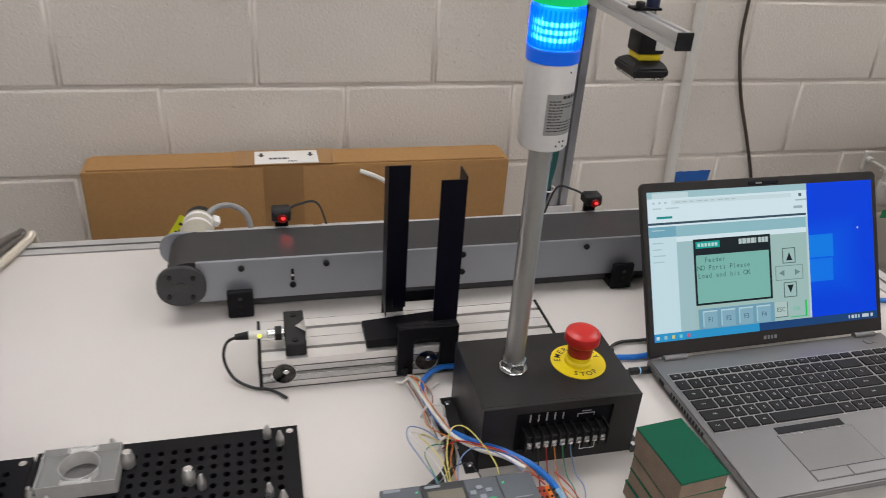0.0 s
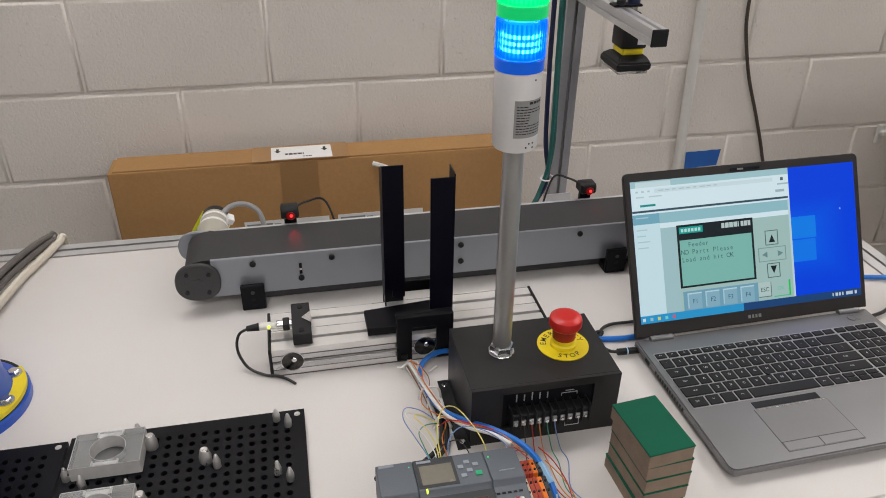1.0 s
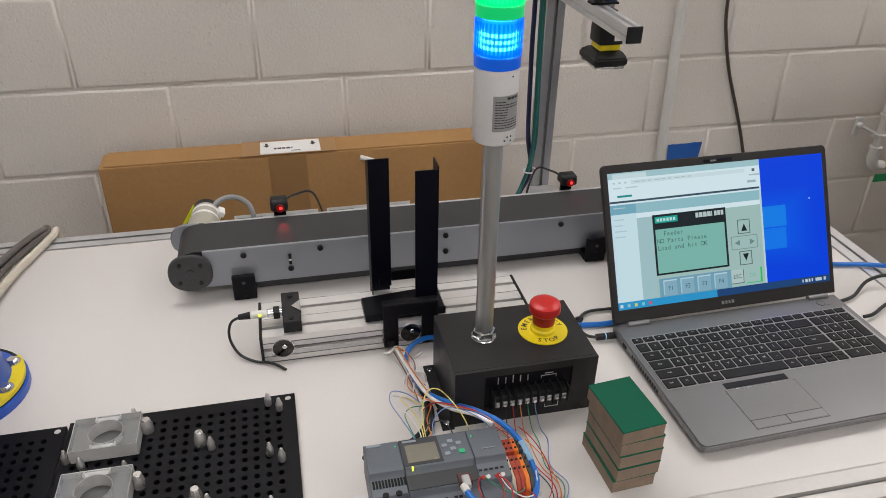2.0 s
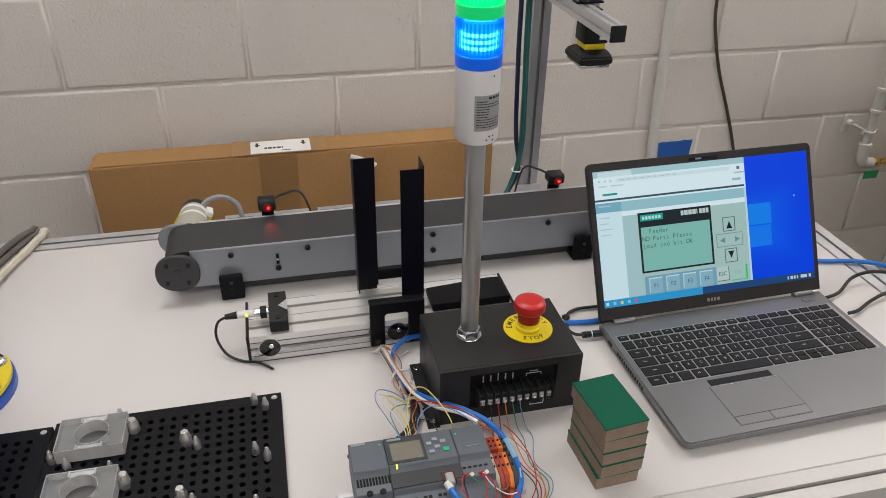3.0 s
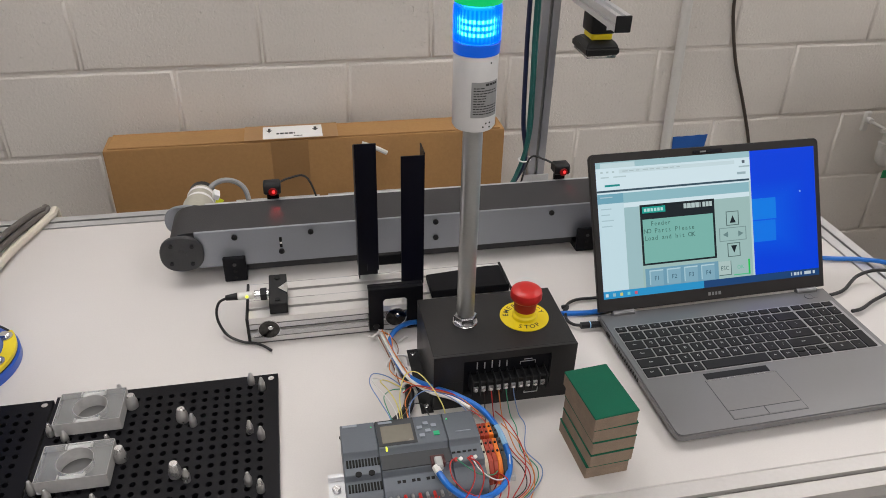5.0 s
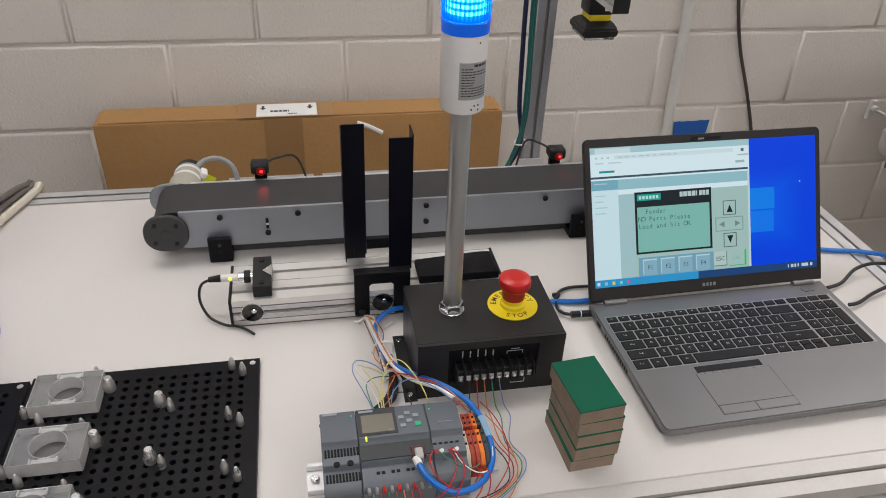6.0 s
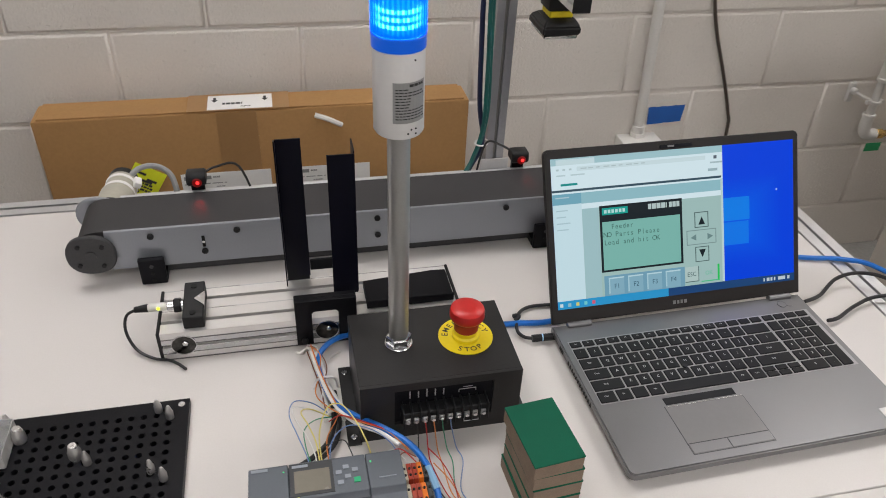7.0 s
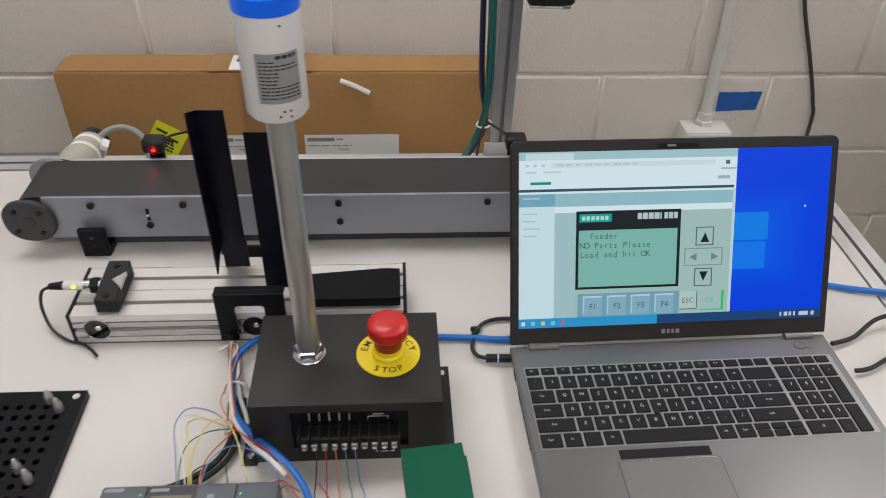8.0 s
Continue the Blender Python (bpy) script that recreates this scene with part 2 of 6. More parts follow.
def part(name, bm, material, parent=None, label="", smooth=True, **tags):
    me = bpy.data.meshes.new(name)
    if parent is not None:
        shift = ORIGIN[parent.name]
        bmesh.ops.translate(bm, vec=-shift, verts=bm.verts)
    bmesh.ops.recalc_face_normals(bm, faces=bm.faces)
    if smooth:
        for f in bm.faces:
            f.smooth = True
        for e in bm.edges:
            if len(e.link_faces) == 2 and e.calc_face_angle(0) > 0.6:
                e.smooth = False
    bm.to_mesh(me)
    bm.free()
    me.materials.append(material)
    ob = new(name, me)
    if parent is not None:
        ob.parent = parent
        ORIGIN[ob.name] = ORIGIN[parent.name]
    else:
        ORIGIN[ob.name] = Vector((0, 0, 0))
    return tagged(ob, label, **tags)


def box(x0, x1, y0, y1, z0, z1, bevel=0.0, bm=None, seg=1, m=None):
    b = bmesh.new()
    bmesh.ops.create_cube(b, size=1)
    for v in b.verts:
        v.co = Vector(((x0 + x1) / 2 + v.co.x * (x1 - x0), (y0 + y1) / 2 + v.co.y * (y1 - y0), (z0 + z1) / 2 + v.co.z * (z1 - z0)))
    if bevel:
        bmesh.ops.bevel(b, geom=b.edges[:], offset=bevel, segments=seg, profile=0.5, affect="EDGES")
    if m is not None:
        bmesh.ops.transform(b, matrix=m, verts=b.verts)
    return join(bm, b)


def join(bm, b):
    if bm is None:
        return b
    me = bpy.data.meshes.new("tmp")
    b.to_mesh(me)
    b.free()
    bm.from_mesh(me)
    bpy.data.meshes.remove(me)
    return bm


def cyl(p0, p1, r0, r1=None, seg=24, bevel=0.0, bm=None):
    """A solid of revolution from p0 to p1, chamfered at both ends."""
    p0, p1 = Vector(p0), Vector(p1)
    r1 = r0 if r1 is None else r1
    h = (p1 - p0).length
    prof = [(0, r0 - bevel), (bevel, r0), (h - bevel, r1), (h, r1 - bevel)] if bevel else [(0, r0), (h, r1)]
    return lathe(prof, p0, p1 - p0, seg, bm)


def lathe(prof, p0=(0, 0, 0), axis=(0, 0, 1), seg=24, bm=None, caps=True):
    b = bmesh.new()
    q = Vector((0, 0, 1)).rotation_difference(Vector(axis).normalized()).to_matrix()
    rings = []
    for h, r in prof:
        rings.append([b.verts.new(Vector(p0) + q @ Vector((r * math.cos(2 * math.pi * i / seg), r * math.sin(2 * math.pi * i / seg), h))) for i in range(seg)])
    for a, c in zip(rings, rings[1:]):
        for i in range(seg):
            b.faces.new((a[i], a[(i + 1) % seg], c[(i + 1) % seg], c[i]))
    if caps:
        b.faces.new(rings[0])
        b.faces.new(rings[-1])
    return join(bm, b)


def prism(poly, axis, a, b_, bevel=0.0, bm=None):
    """Extrudes a polygon along axis ('x','y','z') from a to b_. The polygon gives the other two coordinates in order."""
    b = bmesh.new()
    def at(p, t):
        return {"x": (t, p[0], p[1]), "y": (p[0], t, p[1]), "z": (p[0], p[1], t)}[axis]
    va = [b.verts.new(at(p, a)) for p in poly]
    vb = [b.verts.new(at(p, b_)) for p in poly]
    n = len(poly)
    b.faces.new(va)
    b.faces.new(vb)
    for i in range(n):
        b.faces.new((va[i], va[(i + 1) % n], vb[(i + 1) % n], vb[i]))
    bmesh.ops.recalc_face_normals(b, faces=b.faces)
    if bevel:
        bmesh.ops.bevel(b, geom=b.edges[:], offset=bevel, segments=1, affect="EDGES")
    return join(bm, b)


def smooth_path(pts, n=6):
    pts = [Vector(p) for p in pts]
    out = []
    for i in range(len(pts) - 1):
        p0, p1, p2, p3 = pts[max(i - 1, 0)], pts[i], pts[i + 1], pts[min(i + 2, len(pts) - 1)]
        for k in range(n):
            t = k / n
            out.append(0.5 * (2 * p1 + (p2 - p0) * t + (2 * p0 - 5 * p1 + 4 * p2 - p3) * t * t + (3 * p1 - p0 - 3 * p2 + p3) * t ** 3))
    out.append(pts[-1])
    return out


def tube(pts, r, seg=8, n=6, bm=None):
    """A round cable through the points."""
    path = smooth_path(pts, n) if len(pts) > 2 else [Vector(p) for p in pts]
    b = bmesh.new()
    rings = []
    side = None
    for i, p in enumerate(path):
        d = (path[min(i + 1, len(path) - 1)] - path[max(i - 1, 0)]).normalized()
        if side is None:
            side = d.orthogonal().normalized()
        side = (side - d * side.dot(d)).normalized()
        up = d.cross(side)
        rings.append([b.verts.new(p + r * (math.cos(2 * math.pi * k / seg) * side + math.sin(2 * math.pi * k / seg) * up)) for k in range(seg)])
    for a, c in zip(rings, rings[1:]):
        for k in range(seg):
            b.faces.new((a[k], a[(k + 1) % seg], c[(k + 1) % seg], c[k]))
    b.faces.new(rings[0])
    b.faces.new(rings[-1])
    return join(bm, b)


def text_bm(s, size, m, spacing=1.0, align="CENTER", depth=0.0, bold=0.0, bm=None):
    cu = bpy.data.curves.new("lettering", "FONT")
    cu.body, cu.size, cu.align_x, cu.align_y = s, size, align, "CENTER"
    cu.space_character = spacing
    cu.resolution_u = 2
    cu.offset = bold
    cu.extrude = depth
    ob = bpy.data.objects.new("lettering", cu)
    me = bpy.data.meshes.new_from_object(ob)
    b = bmesh.new()
    b.from_mesh(me)
    bmesh.ops.transform(b, matrix=m, verts=b.verts)
    bpy.data.objects.remove(ob)
    bpy.data.curves.remove(cu)
    bpy.data.meshes.remove(me)
    return join(bm, b)


def hexnut(p, r, h, bm=None, axis=(0, 0, 1)):
    b = lathe([(0, r * 0.94), (h * 0.12, r), (h * 0.88, r), (h, r * 0.9)], p, axis, 6)
    return join(bm, b)


def holed_block(w, d, h, r, seg=24, bm=None):
    """A block with a round bore through its middle, its base at z 0."""
    b = bmesh.new()
    loops = []
    for z in (0, h):
        outer, inner = [], []
        for i in range(seg):
            a = 2 * math.pi * (i + 0.5) / seg
            c, s = math.cos(a), math.sin(a)
            k = 1 / max(abs(c), abs(s))
            outer.append(b.verts.new((c * k * w / 2, s * k * d / 2, z)))
            inner.append(b.verts.new((c * r, s * r, z)))
        loops.append((outer, inner))
    (o0, i0), (o1, i1) = loops
    for i in range(seg):
        j = (i + 1) % seg
        b.faces.new((o0[i], o0[j], o1[j], o1[i]))
        b.faces.new((i0[j], i0[i], i1[i], i1[j]))
        b.faces.new((o1[i], o1[j], i1[j], i1[i]))
        b.faces.new((o0[j], o0[i], i0[i], i0[j]))
    return join(bm, b)


def slot_profile(w, h, slots_w=1, slots_h=1, groove=0.0055, depth=0.006):
    """The outline of a T-slot extrusion of w by h, with grooves in its four sides."""
    def side(length, k):
        out = [(0.0, 0.0)]
        for i in range(k):
            c = length * (i + 0.5) / k
            out += [(c - groove / 2, 0), (c - groove / 2, depth), (c + groove / 2, depth), (c + groove / 2, 0)]
        return out
    pts = [(-w / 2 + a, -h / 2 + b) for a, b in side(w, slots_w)]
    pts += [(w / 2 - b, -h / 2 + a) for a, b in side(h, slots_h)]
    pts += [(w / 2 - a, h / 2 - b) for a, b in side(w, slots_w)]
    pts += [(-w / 2 + b, h / 2 - a) for a, b in side(h, slots_h)]
    return pts


def extrusion(axis, c0, c1, a, b_, w, h, sw=1, sh=1, bm=None):
    """A T-slot bar along axis from a to b_; (c0, c1) is its centre in the other two coordinates."""
    return prism([(c0 + p, c1 + q) for p, q in slot_profile(w, h, sw, sh)], axis, a, b_, bm=bm)


# ---- the room ----
WY = 2.0
TZ = 0.75


def room():
    back = part("wall_north", box(-2.6, 3.4, WY + 0.0056, WY + 0.2, -0.06, 2.9), M_JOINT, None, "painted concrete block wall in warm white", smooth=False, kind="structure", category="wall")
    # These three walls and the ceiling are unseen additions that hold down fill light.
    part("wall_south", box(-2.6, 3.4, -3.3, -3.1, 0, 2.9), M_PAINT, None, "plain unseen wall, greyed to cut bounced light", kind="structure", category="wall")
    part("wall_west", box(-2.8, -2.6, -3.3, WY + 0.2, 0, 2.9), M_PAINT, None, "plain unseen wall, greyed to cut bounced light", kind="structure", category="wall")
    part("wall_east", box(3.4, 3.6, -3.3, WY + 0.2, 0, 2.9), M_PAINT, None, "plain unseen wall, greyed to cut bounced light", kind="structure", category="wall")
    part("floor", box(-2.8, 3.6, -3.3, WY + 0.2, -0.1, 0), M_FLOOR, None, "grey sealed concrete floor", kind="structure", category="floor")
    part("ceiling", box(-2.8, 3.6, -3.3, WY + 0.2, 2.9, 3.0), M_CEIL, None, "unseen tiled ceiling, greyed to cut bounced light", kind="structure", category="ceiling")
    return back


def ceiling_lights():
    first = None
    for x, nearest in ((-0.80, 1.50), (1.70, 1.62)):
        for y in (nearest, -0.8, -2.4):
            if first is None:
                first = thing("ceiling_light", (x, y, 2.84), "lit white rectangular ceiling light", "ceiling light", "ceiling lights")
                fr = bmesh.new()
                for (a, b, c, d) in ((-0.62, 0.62, -0.32, -0.30), (-0.62, 0.62, 0.30, 0.32), (-0.62, -0.60, -0.30, 0.30), (0.60, 0.62, -0.30, 0.30)):
                    box(x + a, x + b, y + c, y + d, 2.84, 2.9, bm=fr)
                part("frame", fr, M_WHITE, first)
                part("diffuser", box(x - 0.6, x + 0.6, y - 0.3, y + 0.3, 2.855, 2.875), M_PANEL, first, "glowing white diffuser")
            else:
                copy_thing(first, pose(x, y, 2.84))


WALL = room()
ceiling_lights()


# ---- the work table ----
def work_table():
    x0, x1, y0, y1 = -1.62, 0.415, 0.638, 1.372
    t = thing("work_table", (-0.6, 1.0, 0), "white laminate work table framed in aluminium extrusion", "table")
    part("tabletop", box(x0 + 0.04, x1 - 0.042, y0 + 0.042, y1 - 0.038, TZ - 0.022, TZ, 0.001), M_TABLE, t, "white laminate board")
    zc = TZ - 0.019
    part("back_rail", extrusion("x", y1 - 0.0185, zc, x0, x1, 0.035, 0.04), M_ALU, t, "aluminium back rail", smooth=False)
    part("front_rail", extrusion("x", y0 + 0.02, zc, x0, x1, 0.04, 0.04), M_RAIL, t, "aluminium front rail", smooth=False)
    part("side_rail", extrusion("y", x1 - 0.02, zc, y0 + 0.041, y1 - 0.037, 0.04, 0.04), M_ALU, t, smooth=False)
    part("side_rail", extrusion("y", x0 + 0.02, zc, y0 + 0.041, y1 - 0.037, 0.04, 0.04), M_ALU, t, smooth=False)
    # Inserts darken the rail slots: their shade is put in as colour.
    part("groove", box(x0, x1, y1 - 0.0211, y1 - 0.0159, zc + 0.0142, zc + 0.0150), M_GROOVE, t, "strip coloured as shade in the back rail's groove")
    part("groove", box(x0, x1, y0 + 0.0174, y0 + 0.0226, zc + 0.0142, zc + 0.0150), M_RAILGROOVE, t, "strip coloured as shade in the front rail's groove")
    part("groove", box(x1 - 0.0226, x1 - 0.0174, y0 + 0.041, y1 - 0.037, zc + 0.0142, zc + 0.0150), M_GROOVE, t)
    for x in (x0 + 0.022, x1 - 0.022):
        for y in (y0 + 0.022, y1 - 0.022):
            part("leg", extrusion("z", x, y, 0, TZ - 0.041, 0.04, 0.04), M_ALU, t, smooth=False)


work_table()


# ---- behind the table ----
def bars(bm, x0, x1, y, z0, z1, rows, rng, gap=0.35, plane="xz", fill=0.9):
    """Lines of print that cannot be read, as thin bars."""
    h = (z1 - z0) / rows
    for k in range(rows):
        zt = z1 - k * h
        x = x0
        end = x0 + (x1 - x0) * (fill if k < rows - 1 else fill * 0.6)
        while x < end - 0.002:
            w = min(rng.uniform(0.006, 0.02) * (x1 - x0) / 0.12, end - x)
            if plane == "xz":
                box(x, x + w, y - 0.0006, y, zt - h * (1 - gap), zt, bm=bm)
            else:
                box(x, x + w, zt - h * (1 - gap), zt, y, y + 0.0006, bm=bm)
            x += w + 0.003 * (x1 - x0) / 0.12


def cardboard_box():
    rng = random.Random(3)
    x0, x1, y0, y1, z1 = -0.88, 0.075, 1.875, 1.962, 0.622
    t = thing("cardboard_box", (-0.4, 1.92, 0), "long brown cardboard box standing on edge against the wall", "box", moved=(-0.0205, 0, 0.0215))
    part("body", box(x0, x1 - 0.008, y0, y1, -0.0215, z1, 0.006, seg=2), M_CARD, t)
    f = bmesh.new()
    box(x0 + 0.012, -0.402, y0 + 0.004, y1 - 0.004, z1 - 0.001, z1 + 0.0035, 0.001, bm=f)
    box(-0.398, x1 - 0.020, y0 + 0.004, y1 - 0.004, z1 - 0.001, z1 + 0.0035, 0.001, bm=f)
    part("top_flap", f, M_CARD, t, "closed top flaps")
    tp = bmesh.new()
    box(-0.505, -0.418, y0 - 0.0012, y0 + 0.001, 0.05, z1, bm=tp)
    part("front_tape", tp, M_CARDTAPE, t, "strip of brown tape down the front")
    tp = bmesh.new()
    box(-0.565, -0.345, y0 + 0.001, y1 - 0.001, z1 + 0.0035, z1 + 0.0045, bm=tp)
    part("top_tape", tp, M_CARDTAPE, t, "brown packing tape across the top")
    lb = part("label", box(-0.522, -0.382, y0 + 0.004, y1 - 0.012, z1 + 0.0048, z1 + 0.0056), M_PAPER, t, "white printed shipping label")
    ink = bmesh.new()
    zt = z1 + 0.0058
    for x in (-0.507, -0.398):
        arrow = bmesh.new()
        prism([(x - 0.003, 1.938), (x - 0.003, 1.926), (x - 0.007, 1.926), (x, 1.915), (x + 0.007, 1.926), (x + 0.003, 1.926), (x + 0.003, 1.938)], "z", zt, zt + 0.0006, bm=arrow)
        part("arrow_mark", arrow, M_INK, lb)
    bars(ink, -0.49, -0.41, zt, 1.898, 1.91, 1, rng, plane="xy")
    bars(ink, -0.45, -0.41, zt, 1.886, 1.891, 1, rng, plane="xy")
    part("print", ink, M_INK, lb)
    for a, b in ((-0.6000, -0.3995), (-0.3785, -0.1695)):
        st = part("front_label", box(a, b, y0 - 0.0020, y0 - 0.0013, 0.340, 0.475), M_PAPER, t, "large white printed label on the front")
        ink = bmesh.new()
        box(a + 0.006, a + 0.066, y0 - 0.0027, y0 - 0.0021, 0.459, 0.468, bm=ink)
        bars(ink, a + 0.070, a + 0.095, y0 - 0.0021, 0.460, 0.466, 1, rng, fill=1.0)
        bars(ink, a + 0.006, b - 0.040, y0 - 0.0021, 0.446, 0.449, 1, rng, fill=1.0)
        bars(ink, a + 0.075, a + 0.110, y0 - 0.0021, 0.436, 0.440, 1, rng, fill=1.0)
        bars(ink, a + 0.010, b - 0.030, y0 - 0.0021, 0.36, 0.42, 5, rng)
        part("print", ink, M_GREYINK, st)
    part("plastic_tab", tube([(-0.291, 1.868, 0.607), (-0.262, 1.862, 0.598), (-0.232, 1.866, 0.580)], 0.006, 8), M_CLEARTUBE, t, "milky plastic tube stuck to the front")


def conduit():
    t = thing("conduit", (0.578, 1.98, 0.4), "white painted steel conduit running up to a junction box", "conduit", moved=(-0.0285, 0, 0.0245))
    part("pipe", cyl((0.578, 1.982, 0.455), (0.490, 1.982, 2.9), 0.0132, seg=20), M_PIPE, t)
    part("connector", hexnut((0.578, 1.982, 0.437), 0.021, 0.012, bm=lathe([(0, 0.017), (0.03, 0.017), (0.032, 0.0155)], (0.578, 1.982, 0.437), seg=16)), M_PIPE, t)
    jb = part("junction_box", box(0.523, 0.635, 1.935, 1.9995, 0.33, 0.437, 0.004, seg=2), M_PIPE, t, "white painted junction box")
    part("cover_plate", box(0.527, 0.631, 1.931, 1.9345, 0.334, 0.433, 0.001), M_PIPE, jb)
    for x in (0.545, 0.613):
        part("screw", cyl((x, 1.9312, 0.3835), (x, 1.9295, 0.3835), 0.004, seg=10), M_STEEL, jb)


def wall_cable():
    t = thing("wall_cable", (0.8, 1.99, 0.0), "dark brown power cable hanging down the wall", "cable")
    part("cord", tube([(0.650, 1.990, 2.9), (0.656, 1.990, 1.2), (0.664, 1.990, 1.0), (0.668, 1.990, 0.914), (0.680, 1.990, 0.850), (0.714, 1.990, 0.744), (0.766, 1.990, 0.626), (0.811, 1.990, 0.515), (0.826, 1.990, 0.45), (0.834, 1.990, 0.2), (0.832, 1.990, 0.01)], 0.0045, 8),
         mat("brown_cord", (0.06, 0.045, 0.035), 0.5, vary=0.1), t)


def tape_piece():
    bm = bmesh.new()
    rng = random.Random(8)
    top = [(0.576 + 0.106 * i / 8, 0.5355 + 0.002 * i / 8 + rng.uniform(-0.0008, 0.0008)) for i in range(9)]
    bot = [(0.678 - 0.098 * i / 8, 0.4895 + rng.uniform(-0.001, 0.001) - 0.004 * i / 8) for i in range(9)]
    prism(top + bot, "y", WY - 0.0035, WY - 0.0028, bm=bm)
    part("wall_tape", bm, M_TAPE, None, "torn piece of blue masking tape stuck on the wall", category="tape", smooth=False)


def air_pipe():
    y = 1.955
    t = thing("air_pipe", (1.26, y, 0), "white painted pipe with brass fittings on the wall", "pipe", moved=(-0.018, 0, 0.0245))
    part("riser", cyl((1.258, y, 0.43), (1.258, y, 2.9), 0.0112, seg=18), M_PIPE, t)
    part("tee", cyl((1.258, y, 0.578), (1.258, y, 0.636), 0.0150, seg=18), M_PIPE, t)
    part("elbow", tube([(1.258, y, 0.462), (1.259, y, 0.432), (1.270, y, 0.410), (1.300, y, 0.406)], 0.0165, 14), M_PIPE, t)
    for z in (0.468, 0.575, 0.640):
        part("collar", cyl((1.258, y, z - 0.006), (1.258, y, z + 0.006), 0.0178, bevel=0.002), M_PIPE, t)
    for z, x in ((0.406, 1.300), (0.608, 1.300)):
        part("stub", cyl((1.262, y, z), (x + 0.008, y, z), 0.0125, bevel=0.003), M_PIPE, t)
        v = part("brass_fitting", hexnut((x, y, z), 0.0155, 0.024, axis=(1, 0, 0)), M_BRASS, t, "brass hexagon fitting")
        part("barb", lathe([(0, 0.010), (0.026, 0.009), (0.026, 0.0125), (0.040, 0.0125), (0.040, 0.008), (0.08, 0.008)], (x + 0.024, y, z), (1, 0, 0), 14), M_BRASS, v)
        part("hose", cyl((x + 0.1, y, z), (x + 0.6, y, z - 0.01), 0.0105), M_CREAMWIRE, t)
    arm = part("clamp", box(1.190, 1.210, 1.985, 1.9985, 0.497, 0.556, 0.003), M_PIPE, t, "painted wall clamp")
    part("boss", cyl((1.200, 1.986, 0.534), (1.200, 1.968, 0.534), 0.009, bevel=0.002, seg=16), M_PIPE, arm)
    part("rod", cyl((1.200, 1.972, 0.532), (1.245, y, 0.512), 0.0048), M_PIPE, arm)
    part("ring", cyl((1.258, y, 0.504), (1.258, y, 0.514), 0.0175, bevel=0.002), M_PIPE, arm)
    for dx in (-0.020, 0.020):
        part("lug", box(1.258 + dx - 0.006, 1.258 + dx + 0.006, y - 0.006, y + 0.006, 0.503, 0.515, 0.001), M_PIPE, arm)
    part("tag", box(1.268, 1.318, y - 0.020, y - 0.018, 0.362, 0.388, 0.0005), M_TAGGREEN, t, "small green tag")


def metal_cabinet():
    t = thing("storage_cabinet", (1.3, 1.45, 0), "pale beige flat-sided cabinet beside the table", "cabinet")
    part("body", box(0.972, 1.75, 1.2, 1.515, 0.0, 1.05, 0.006, seg=2), mat("beige_panel", (0.50, 0.46, 0.41), 0.5, vary=0.06, vscale=4), t)
    part("door", box(0.985, 1.74, 1.19, 1.1985, 0.05, 1.03, 0.002), M_PAINT, t)


cardboard_box()
conduit()
wall_cable()
tape_piece()
air_pipe()
metal_cabinet()


